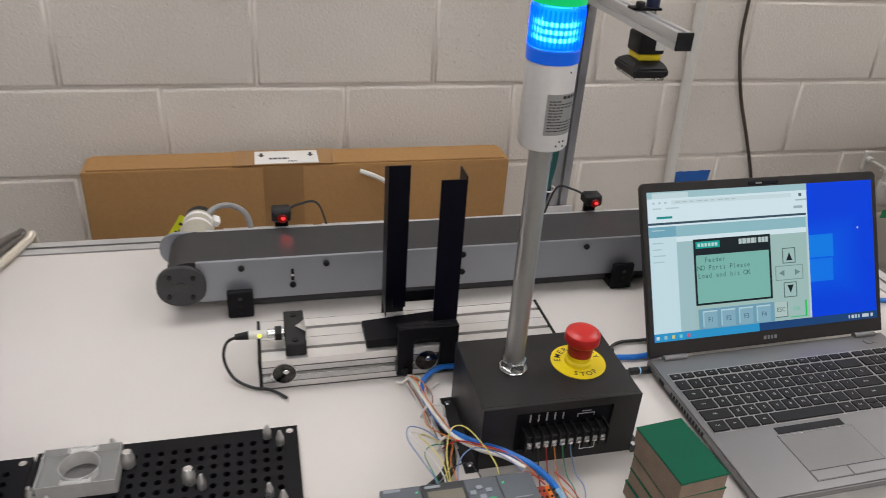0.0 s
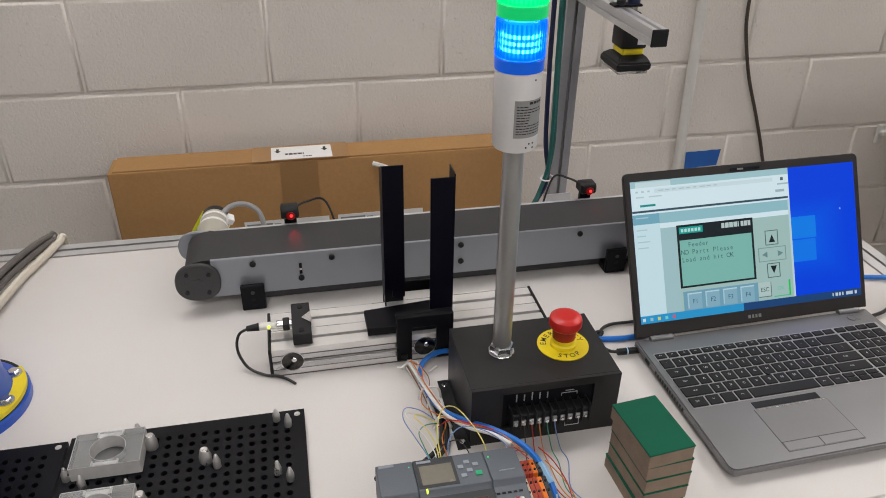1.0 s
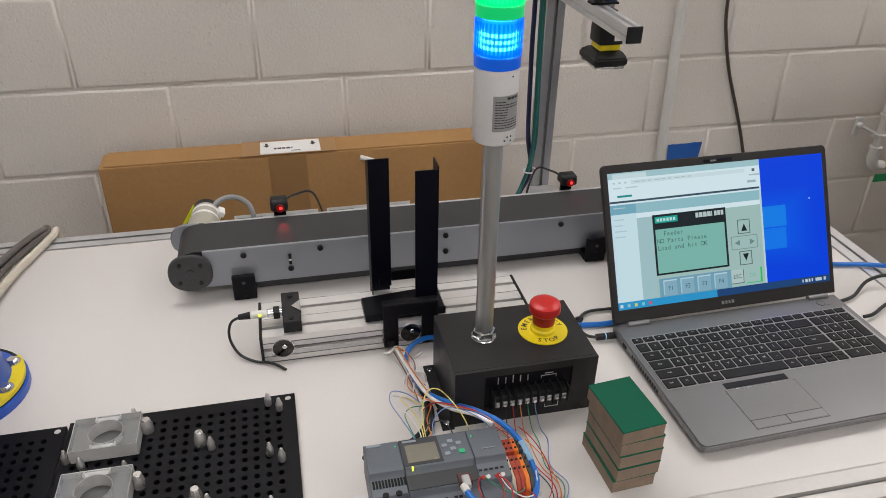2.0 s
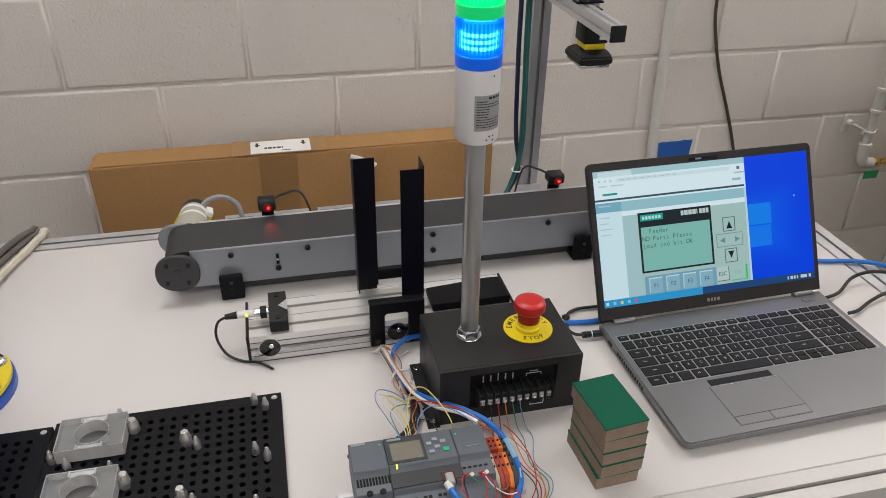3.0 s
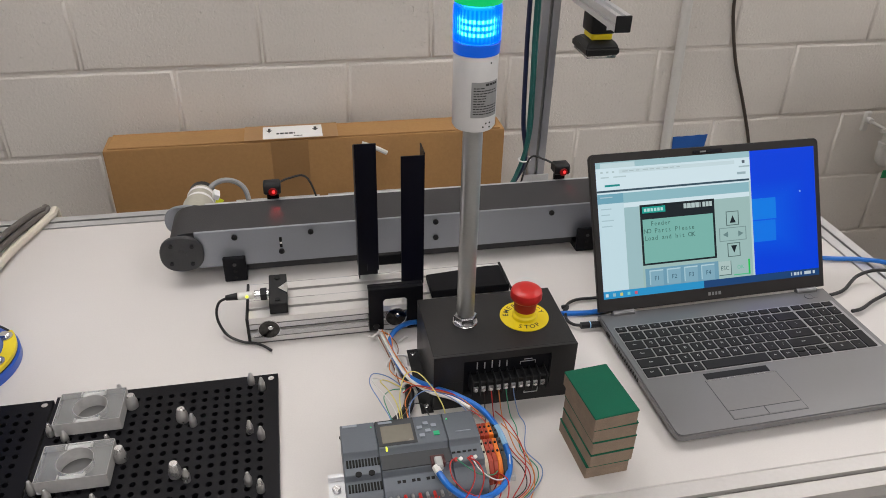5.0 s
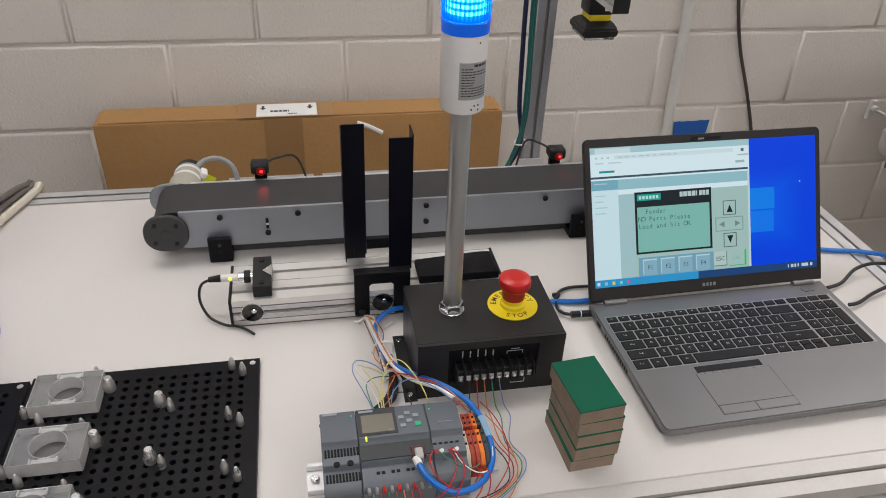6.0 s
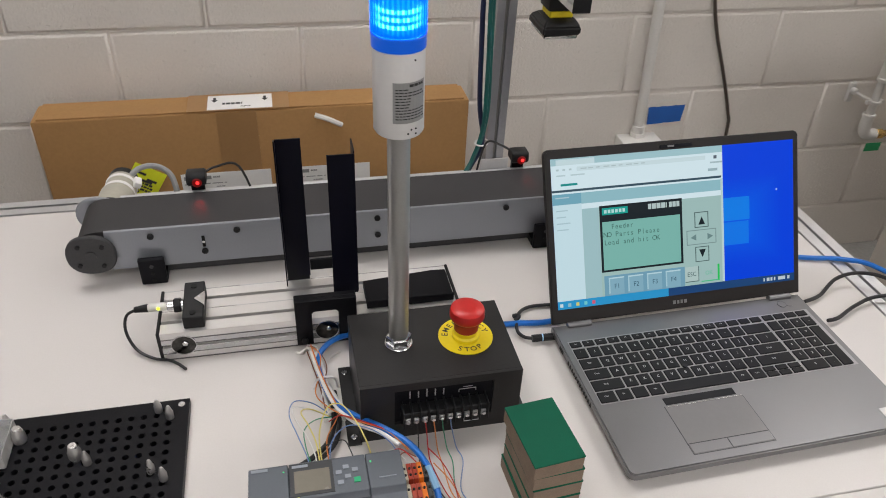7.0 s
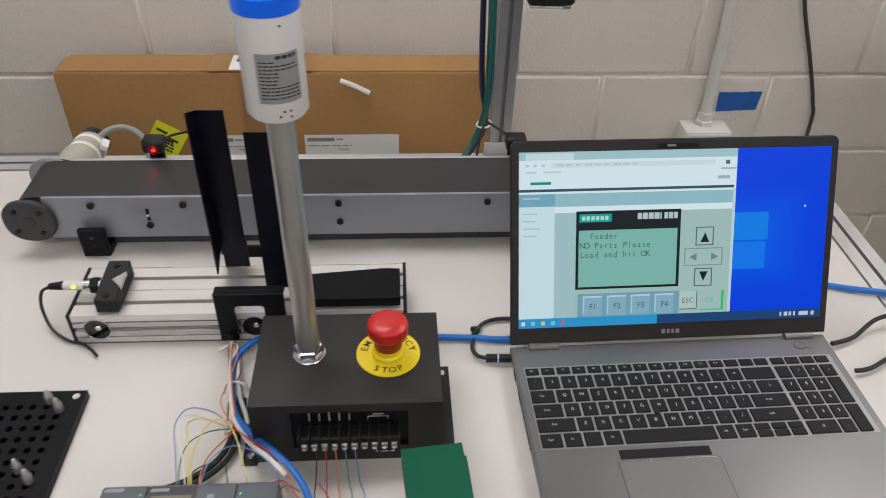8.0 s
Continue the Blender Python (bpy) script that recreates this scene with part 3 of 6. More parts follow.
# ---- conveyor ----
def conveyor():
    x0, x1, y0, y1, zt, zb = -0.637, 0.10, 1.15, 1.24, 0.827, 0.769
    t = thing("conveyor", (-0.27, 1.195, TZ), "small belt conveyor with grey side panels on black feet", "conveyor")
    zc, r = (zt + zb) / 2, (zt - zb) / 2
    b = bmesh.new()
    pr = []
    for k in range(9):
        a = math.pi / 2 + math.pi * k / 8
        pr.append((x0 + 0.010 + (r - 0.002) * math.cos(a), zc + (r - 0.001) * math.sin(a)))
    for k in range(9):
        a = -math.pi / 2 + math.pi * k / 8
        pr.append((x1 + (r - 0.002) * math.cos(a), zc + (r - 0.001) * math.sin(a)))
    prism(pr, "y", y0 + 0.0045, y1 - 0.0045, bm=b)
    part("belt", b, M_BELT, t, "black rubber belt")
    for a, c in ((y0, y0 + 0.004), (y1 - 0.004, y1)):
        part("side_panel", box(x0 + 0.022, x1, a, c, zb, zt + (0.001 if a == y0 else -0.004), 0.0008), M_ALU_GREY, t, "grey anodised side panel")
    part("edge_strip", box(x0 + 0.03, x1, y1 + 0.0003, y1 + 0.006, zt - 0.014, zt - 0.0035, 0.001), M_ALU, t, "bright back guide")
    for x in (x0 + 0.003, x1 + 0.006):
        for y, d in ((y0, -1), (y1, 1)):
            outline = []
            for k in range(28):
                c, q = math.cos(k * math.pi / 14), math.sin(k * math.pi / 14)
                outline.append((x + 0.0300 * math.copysign(abs(c) ** 0.86, c) - (0.004 if d > 0 else 0), zc + (0.0285 if d < 0 else 0.0255) * math.copysign(abs(q) ** 0.86, q)))
            cap = part("end_cap", prism(outline, "y", y - 0.007 if d < 0 else y + 0.0005, y + 0.0005 if d < 0 else y + 0.007, 0.0015), M_DARKGREY if d < 0 else M_ALU_GREY, t, "dark round bearing cap" if d < 0 else "grey end plate")
            if d < 0:
                for k in range(4):
                    a = k * math.pi / 2 + 0.7
                    part("screw", cyl((x + 0.020 * math.cos(a), y - 0.0068, zc + 0.020 * math.sin(a)), (x + 0.020 * math.cos(a), y - 0.009, zc + 0.020 * math.sin(a)), 0.003, seg=10), M_BLACK_SOFT, cap)
                part("boss", cyl((x, y - 0.0068, zc), (x, y - 0.0082, zc), 0.007, seg=16), M_DARKGREY, cap)
    for x, z in ((-0.560, 0.817), (-0.453, 0.817), (-0.269, 0.817), (-0.2685, 0.790), (-0.0885, 0.817), (-0.4965, 0.788), (0.02, 0.817)):
        s = part("bolt", cyl((x, y0, z), (x, y0 - 0.004, z), 0.0042, bevel=0.0008, seg=14), M_BLACK_SOFT, t, "black socket bolt")
        part("socket", cyl((x, y0 - 0.0039, z), (x, y0 - 0.0043, z), 0.002, seg=6), M_SLOT, s)
    part("slot", box(-0.4985, -0.4945, y0 - 0.0012, y0 + 0.001, 0.794, 0.811, 0.0005), M_SLOT, t, "narrow adjusting slot")
    part("slot_nut", box(-0.4982, -0.4948, y0 - 0.0016, y0 - 0.0011, 0.8005, 0.8035), M_WHITE, t, "pale nut showing in the slot")
    for x in (-0.564, -0.03):
        ft = bmesh.new()
        box(x - 0.016, x + 0.016, y0 - 0.014, y0 - 0.0065, TZ, 0.790, 0.0015, bm=ft)
        box(x - 0.016, x + 0.016, y0 - 0.0065, y1 + 0.002, TZ, TZ + 0.012, 0.001, bm=ft)
        foot = part("foot", ft, M_BLACK, t, "black bracket foot")
        for z in (0.757, 0.768, 0.779):
            part("screw", cyl((x, y0 - 0.0138, z), (x, y0 - 0.0152, z), 0.0026, seg=10), M_DARKGREY if z > 0.775 else M_SLOT, foot)
    # Underside reaches almost to the table, its dark grey standing for the gap's shade.
    part("underside_filler", box(x0 + 0.055, x1 - 0.02, y0 + 0.010, y1 - 0.010, TZ + 0.0035, zb + 0.01), M_DARKGREY, t, "dark grey underside, lowered to fill the shaded gap")
    # drive motor behind the tail end
    p, ax = Vector((-0.624, 1.2465, 0.793)), Vector((0.02, 1.0, -0.06)).normalized()
    mo = part("motor", lathe([(0, 0.022), (0.003, 0.0245), (0.050, 0.0245), (0.053, 0.0215), (0.092, 0.0215)], p, ax, 28), M_MOTOR, t, "beige cylindrical gear motor")
    part("motor_cap", lathe([(0, 0.0214), (0.014, 0.0214), (0.019, 0.015)], p + ax * 0.092, ax, 24), M_BLACK_SOFT, mo, "black end cap")
    part("motor_plate", lathe([(0, 0.0275), (0.004, 0.0275)], p - ax * 0.0035, ax, 28), M_BLACK_SOFT, mo, "dark mounting plate")
    for q in (0.056, 0.078):
        part("band", lathe([(0, 0.0222), (0.006, 0.0226)], p + ax * q, ax, 24), M_WHITE, mo, "white strap")
    part("strap_end", box(-0.005, 0.005, -0.008, 0.008, -0.004, 0.006, 0.001, m=pose(-0.598, 1.322, 0.797, 10, 30, 10)), M_WHITE, mo, "loose white strap end")
    part("motor_cable", tube([(-0.612, 1.335, 0.798), (-0.600, 1.350, 0.804), (-0.583, 1.357, 0.8055), (-0.565, 1.356, 0.800), (-0.552, 1.348, 0.787), (-0.546, 1.335, 0.752)], 0.0044, 10), M_GREYWIRE, mo, "grey motor cable")


def photo_sensor(x, tag):
    y, z = 1.2475, 0.821
    t = thing("photo_sensor", (x, y, TZ), "small black photoelectric sensor with a red light" + tag, "sensor", "conveyor sensors")
    hs = bmesh.new()
    prism([(y - 0.010, z + 0.0125), (y - 0.010, z + 0.024), (y - 0.006, z + 0.030), (y + 0.012, z + 0.030), (y + 0.016, z + 0.024), (y + 0.016, z + 0.0125)], "x", x - 0.013, x + 0.013, 0.0025, bm=hs)
    part("housing", hs, M_BLACK_SOFT, t)
    ln = part("lens", cyl((x + 0.001, y - 0.0095, z + 0.0185), (x + 0.001, y - 0.0118, z + 0.0185), 0.0066, bevel=0.001, seg=18), M_REDGLASS, t, "dark red lens")
    part("beam", cyl((x + 0.002, y - 0.0117, z + 0.0192), (x + 0.002, y - 0.0125, z + 0.0192), 0.0024, seg=12), M_REDLED, ln, "glowing red emitter")
    la = bpy.data.lights.new("sensor_beam", "SPOT")
    la.energy, la.color, la.spot_size, la.spot_blend, la.shadow_soft_size = 0.022, (1.0, 0.02, 0.03), radians(34), 0.8, 0.003
    lo = new("sensor_beam", la)
    lo.matrix_basis = look((x + 0.002, y - 0.0145, z + 0.0195), (x + 0.004, y - 0.060, 0.820))
    part("bracket", box(x - 0.009, x + 0.009, y + 0.003, y + 0.009, TZ, z + 0.0127), M_BLACK, t)
    part("cord", tube([(x + 0.008, y + 0.008, z + 0.022), (x + 0.025, y + 0.025, z + 0.022), (x + 0.055, y + 0.045, z + 0.010), (x + 0.075, y + 0.06, TZ + 0.004)] if tag == "" else
                       [(x - 0.006, y + 0.008, z + 0.022), (x - 0.02, y + 0.03, z + 0.024), (x - 0.035, y + 0.06, z + 0.012), (x - 0.04, y + 0.09, TZ + 0.004)], 0.0018, 6), M_BLACKWIRE, t)


def warning_tag():
    rng = random.Random(2)
    m = pose(-0.7245, 1.8715, 0.446, 0, 32, 0)
    t = thing("warning_tag", label="bright yellow warning tag with black print on the cardboard box", category="tag", m=m)
    part("card", box(-0.036, 0.036, 0, 0.0008, 0, 0.085, 0.0003), M_YELLOW_NOTE, t)
    ink = bmesh.new()
    for k, (a, b) in enumerate(((-0.028, -0.004), (0.002, 0.024), (-0.022, 0.016))):
        box(a, b, -0.0006, 0, 0.062 - 0.016 * (k // 2) - 0.01 * (k % 2), 0.068 - 0.016 * (k // 2) - 0.01 * (k % 2), bm=ink)
    bars(ink, -0.028, 0.028, 0, 0.012, 0.045, 4, rng)
    part("print", ink, M_INK, t)


conveyor()
photo_sensor(-0.505, "")
photo_sensor(-0.0425, " beside the mast")
warning_tag()


# ---- camera mast ----
def camera_mast():
    px, py = -0.0445, 1.378
    t = thing("camera_mast", (px, py, 0.70), "aluminium extrusion mast with an arm that holds an inspection camera", "camera mast")
    pole = extrusion("z", px, py, 0.66, 1.75, 0.03, 0.03)
    part("pole", pole, mat("grey_mast_aluminium", (0.40, 0.405, 0.43), 0.42, 0.7, vary=0.06, vscale=9), t, "vertical aluminium extrusion", smooth=False)
    # Darker insert paints the shade inside the mast's front slot.
    part("groove", box(px - 0.0026, px + 0.0026, py - 0.0100, py - 0.0090, 0.66, 1.75), M_RAILGROOVE, t)
    part("clamp", box(px - 0.024, px + 0.024, 1.3595, 1.3625, 0.7515, 0.775, 0.0008), M_ALU, t)
    d = Vector((-0.053 - px + 0.008, 1.072 - py, 0))
    ln = d.length
    am = Matrix.Translation((px - 0.008, py, 1.124)) @ Matrix.Rotation(-math.atan2(-d.x, -d.y), 4, "Z")
    arm = bmesh.new()
    prism(slot_profile(0.02, 0.02, 1, 1, 0.006, 0.004), "y", -ln, -0.016, bm=arm)
    bmesh.ops.transform(arm, matrix=am, verts=arm.verts)
    a = part("arm", arm, M_ALU, t, "horizontal aluminium arm", smooth=False)
    part("end_cap", box(-0.0105, 0.0105, -ln - 0.003, -ln - 0.0002, -0.0105, 0.0105, 0.001, m=am), M_BLACK_SOFT, a, "black plastic end cap")
    return am


def vision_camera(am):
    m = am @ pose(0.016, -0.19, 0)
    t = thing("vision_camera", label="black and yellow inspection camera with a clear window under the arm", category="camera", m=m)
    part("bracket", box(-0.008, 0.010, -0.010, 0.010, -0.028, 0.004, 0.001), M_BLACK, t)
    hd = part("housing", box(-0.016, 0.020, -0.018, 0.018, -0.042, -0.016, 0.003, seg=2), M_BLACK_SOFT, t)
    part("sticker", box(0.006, 0.018, -0.0187, -0.018, -0.036, -0.016), M_PAPER, hd, "small white sticker")
    part("yellow_band", box(-0.013, 0.018, -0.016, 0.016, -0.051, -0.041, 0.002), M_YELLOW, t, "yellow collar")
    lo, hi = (-0.024, 0.025, -0.030, 0.030), (-0.016, 0.020, -0.019, 0.019)
    b = bmesh.new()
    rings = []
    for (x0, x1, y0, y1), z in ((hi, -0.0505), (lo, -0.058), (lo, -0.068)):
        rings.append([b.verts.new(p) for p in ((x0, y0, z), (x1, y0, z), (x1, y1, z), (x0, y1, z))])
    for r0, r1 in zip(rings, rings[1:]):
        for i in range(4):
            b.faces.new((r0[i], r0[(i + 1) % 4], r1[(i + 1) % 4], r1[i]))
    b.faces.new(rings[0])
    b.faces.new(rings[-1])
    bmesh.ops.recalc_face_normals(b, faces=b.faces)
    bmesh.ops.bevel(b, geom=b.edges[:], offset=0.002, segments=2, affect="EDGES")
    part("light_head", b, M_BLACK_SOFT, t, "black ring light head")
    part("window", box(-0.021, 0.022, -0.027, 0.027, -0.0730, -0.0682, 0.001), M_CLEAR, t, "clear plastic window")
    part("connector", cyl((0.004, 0.006, 0.012), (0.004, 0.006, 0.05), 0.0085, bevel=0.001), M_NAVYWIRE, t, "dark blue cable connector")
    part("collar", cyl((0.004, 0.006, 0.0), (0.004, 0.006, 0.014), 0.0065), M_STEEL, t)
    part("clamp_plate", box(-0.028, 0.012, -0.006, 0.012, 0.0105, 0.0135, 0.0008), M_BLACK, t)
    part("knob", cyl((-0.018, -0.003, 0.0135), (-0.018, -0.003, 0.021), 0.006, bevel=0.001), M_BLACK_SOFT, t)
    part("cord", tube([(0.004, 0.006, 0.045), (0.004, 0.01, 0.10), (-0.01, 0.06, 0.17), (-0.03, 0.15, 0.2), (-0.045, 0.19, 0.12)], 0.0035, 8), M_NAVYWIRE, t)


def mast_cables():
    t = thing("mast_cables", (-0.060, 1.36, 0.75), "green and navy cables tied beside the mast", "cable")
    part("green_cable", tube([(-0.074, 1.352, 1.6), (-0.071, 1.350, 1.1), (-0.068, 1.350, 0.95), (-0.066, 1.350, 0.875), (-0.071, 1.350, 0.828), (-0.079, 1.350, 0.800), (-0.094, 1.340, 0.774), (-0.120, 1.32, 0.757), (-0.165, 1.30, 0.756)], 0.0038, 8), M_GREENWIRE, t)
    part("green_cable", tube([(-0.080, 1.344, 1.6), (-0.077, 1.343, 1.1), (-0.073, 1.343, 0.95), (-0.072, 1.344, 0.86), (-0.077, 1.344, 0.82), (-0.087, 1.342, 0.79), (-0.102, 1.33, 0.765), (-0.135, 1.31, 0.755)], 0.0034, 8), M_GREENWIRE, t)
    part("navy_cable", tube([(-0.086, 1.352, 1.6), (-0.085, 1.352, 1.1), (-0.083, 1.352, 0.98), (-0.079, 1.352, 0.88), (-0.071, 1.352, 0.83), (-0.072, 1.352, 0.80), (-0.085, 1.35, 0.775), (-0.100, 1.34, 0.756)], 0.004, 8), M_NAVYWIRE, t)
    part("cable_tie", tube([(-0.083, 1.346, 0.812), (-0.078, 1.338, 0.813), (-0.068, 1.338, 0.814), (-0.062, 1.348, 0.815), (-0.066, 1.358, 0.814), (-0.079, 1.357, 0.812), (-0.083, 1.346, 0.812)], 0.0014, 6), M_WHITE, t, "white cable tie")


ARM = camera_mast()
vision_camera(ARM)
mast_cables()


# ---- feeder ----
def feeder():
    x0, x1, y0, y1, z1 = -0.540, -0.194, 0.988, 1.066, 0.790
    t = thing("part_feeder", (-0.37, 1.027, TZ), "gravity part feeder with black magazine columns on an aluminium rail", "feeder")
    zc = (TZ + z1) / 2
    part("rail", extrusion("x", (y0 + y1) / 2, zc, x0, x1, y1 - y0, z1 - TZ, 2, 1), M_FEEDRAIL, t, "wide aluminium T-slot rail", smooth=False)
    # Dark strips laid in the grooves give their shade as colour.
    for q in (0.25, 0.75):
        yc = y0 + (y1 - y0) * q
        part("groove", box(x0, x1, yc - 0.0026, yc + 0.0026, z1 - 0.0058, z1 - 0.0052), M_FEEDSHADE, t, "strip coloured as shade in the top groove")
    part("groove", box(x0, x1, y0 + 0.0045, y0 + 0.0058, zc - 0.0026, zc + 0.0026), M_FEEDSHADE, t, "strip coloured as shade in the front groove")
    # Thin lines and bands paint the shade of profile steps on a flat face.
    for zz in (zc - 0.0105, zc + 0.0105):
        part("shade_line", box(x0, x1, y0 - 0.0002, y0 + 0.001, zz - 0.0006, zz + 0.0006), M_FEEDSHADE, t)
    part("shade_band", box(x0, x1, y0 - 0.0003, y0 + 0.0008, zc + 0.0030, zc + 0.0098), M_STEPSHADE, t, "band coloured darker for the shade of a profile step")
    part("shade_band", box(x0, x1, y0 - 0.0003, y0 + 0.0008, zc - 0.0098, zc - 0.0030), M_STEPSHADE, t)
    # A dark line painted where the rail's foot shades the table.
    part("bottom_shade", box(x0, x1, y0 - 0.0006, y0 + 0.002, TZ + 0.0002, TZ + 0.0016), M_FEEDSHADE, t)
    # Two more painted lines stand for shaded steps on the top.
    for q in (0.5, 0.985):
        yc = y0 + (y1 - y0) * q
        part("shade_line", box(x0, x1, yc - 0.0005, yc + 0.0005, z1 - 0.001, z1 + 0.0002), M_STEPSHADE, t)
    for x in (x0 - 0.004, x1 + 0.0005):
        part("end_plate", box(x, x + 0.0035, y0 - 0.001, y1 + 0.001, TZ, z1 + 0.001, 0.0008), M_BLACK_SOFT, t, "black end plate")
    for x in (-0.516, -0.352):
        bo = part("counterbore", lathe([(0, 0.0143), (0.0009, 0.0143), (0.0010, 0.0134), (0.0004, 0.0130)], (x, y0 - 0.0002, 0.771), (0, -1, 0), 20), M_STEEL, t, "round screw recess")
        part("recess", cyl((x, y0 - 0.0004, 0.771), (x, y0 - 0.0010, 0.771), 0.0132, seg=18), mat("polished_dark_recess", (0.06, 0.058, 0.056), 0.16, 1.0, vary=0.5, vscale=160), bo)
        part("screw", cyl((x + 0.002, y0 - 0.0010, 0.774), (x + 0.002, y0 - 0.003, 0.774), 0.0034, seg=12, bevel=0.0008), M_STEEL, bo)
    # bridge plate in front, an upside-down U
    br = bmesh.new()
    prism([(-0.388, 0.757), (-0.369, 0.757), (-0.369, 0.803), (-0.366, 0.806), (-0.341, 0.806), (-0.338, 0.803), (-0.338, 0.757), (-0.317, 0.757), (-0.317, 0.823), (-0.388, 0.823)], "y", 0.980, 0.9865, 0.0008, bm=br)
    part("bridge", br, M_BLACK, t, "black bridge bracket")
    part("bridge_top", box(-0.388, -0.317, 0.9866, 0.9945, 0.8175, 0.8225, 0.001), M_BLACK, t)
    bb = bmesh.new()
    box(-0.393, -0.366, 1.0645, 1.070, 0.755, 0.825, 0.0008, bm=bb)
    part("rear_bracket", bb, M_BLACK, t)
    for x in (-0.379, -0.325):
        part("bolt", cyl((x, 0.9795, 0.765), (x, 0.977, 0.765), 0.004, seg=12), M_BLACK_SOFT, t)
    # two magazine columns of folded sheet
    c = bmesh.new()
    prism([(-0.393, 0.812), (-0.381, 0.812), (-0.381, 0.800), (-0.365, 0.800), (-0.365, 0.989), (-0.393, 0.989)], "y", 1.0590, 1.0605, bm=c)
    prism([(1.0340, 0.805), (1.0589, 0.818), (1.0589, 0.989), (1.0340, 1.000)], "x", -0.3945, -0.393, bm=c)
    part("column", c, M_COLUMN, t, "black folded sheet column")
    c = bmesh.new()
    box(-0.340, -0.311, 1.0160, 1.0175, 0.8005, 0.989, bm=c)
    box(-0.3115, -0.310, 1.0176, 1.046, 0.8005, 0.992, bm=c)
    part("column", c, M_COLUMN, t, "black folded sheet column")
    tie = bmesh.new()
    box(-0.3645, -0.312, 1.0605, 1.064, 0.806, 0.822, 0.0008, bm=tie)
    part("cross_tie", tie, M_BLACK, t)
    pl = bmesh.new()
    prism([(-0.422, 0.995), (-0.316, 0.995), (-0.316, 1.047), (-0.334, 1.048), (-0.422, 1.039)], "z", 0.7915, 0.799, 0.001, bm=pl)
    box(-0.422, -0.316, 0.993, 0.9949, 0.7915, 0.803, 0.0006, bm=pl)
    push = part("pusher", pl, M_BLACK, t, "black sliding pusher plate")
    part("hole", cyl((-0.330, 1.034, 0.7991), (-0.330, 1.034, 0.7994), 0.002, seg=10), M_SLOT, push)
    return push


def feeder_sensor():
    t = thing("proximity_sensor", (-0.50, 1.02, 0.79), "clear cylindrical sensor with a lit green lamp in a black clamp", "sensor")
    y, z = 1.022, 0.803
    cb = bmesh.new()
    prism([(0.992, 0.7905), (0.992, 0.807), (1.012, 0.8085), (1.034, 0.8105), (1.053, 0.8115), (1.053, 0.7905)], "x", -0.513, -0.490, 0.001, bm=cb)
    cl = part("clamp", cb, M_BLACK_SOFT, t, "black notched clamp block")
    part("clamp_screw", cyl((-0.502, 1.044, 0.811), (-0.502, 1.044, 0.8122), 0.0036, seg=12), M_SLOT, cl)
    part("clamp_screw", cyl((-0.502, 1.0, 0.8072), (-0.502, 1.0, 0.8086), 0.0036, seg=12), M_SLOT, cl)
    part("barrel", cyl((-0.532, y, z), (-0.5125, y, z), 0.0056, seg=16, bevel=0.001), M_STEEL, t)
    wd = bmesh.new()
    prism([(-0.4895, 1.009), (-0.4895, 1.034), (-0.501, 1.0215)], "z", 0.806, 0.8112, bm=wd)
    part("sensing_face", wd, M_STEEL, t, "steel sensing end in the notch", smooth=False)
    part("nut", hexnut((-0.524, y, z), 0.009, 0.008, axis=(1, 0, 0)), M_BLACK_SOFT, t)
    part("clear_end", cyl((-0.553, y, z), (-0.532, y, z), 0.0050, seg=16, bevel=0.001), M_CLEARTUBE, t, "translucent sensor end")
    part("lamp", cyl((-0.541, y - 0.0048, z + 0.0015), (-0.541, y - 0.0058, z + 0.0018), 0.0019, seg=10), M_LEDY, t, "lit yellow-green lamp")
    part("strain_relief", cyl((-0.568, y, z - 0.001), (-0.553, y, z), 0.0035, 0.005, seg=12), M_BLACK_SOFT, t)
    part("cord", tube([(-0.566, y, z - 0.001), (-0.577, y, 0.796), (-0.582, 1.020, 0.782), (-0.580, 1.014, 0.768), (-0.570, 1.002, 0.757), (-0.552, 0.990, 0.7535), (-0.535, 0.984, 0.7535), (-0.524, 0.976, 0.7535), (-0.515, 0.966, 0.7535)], 0.0018, 8), M_BLACKWIRE, t, "thin black sensor cord")


PUSHER = feeder()
feeder_sensor()


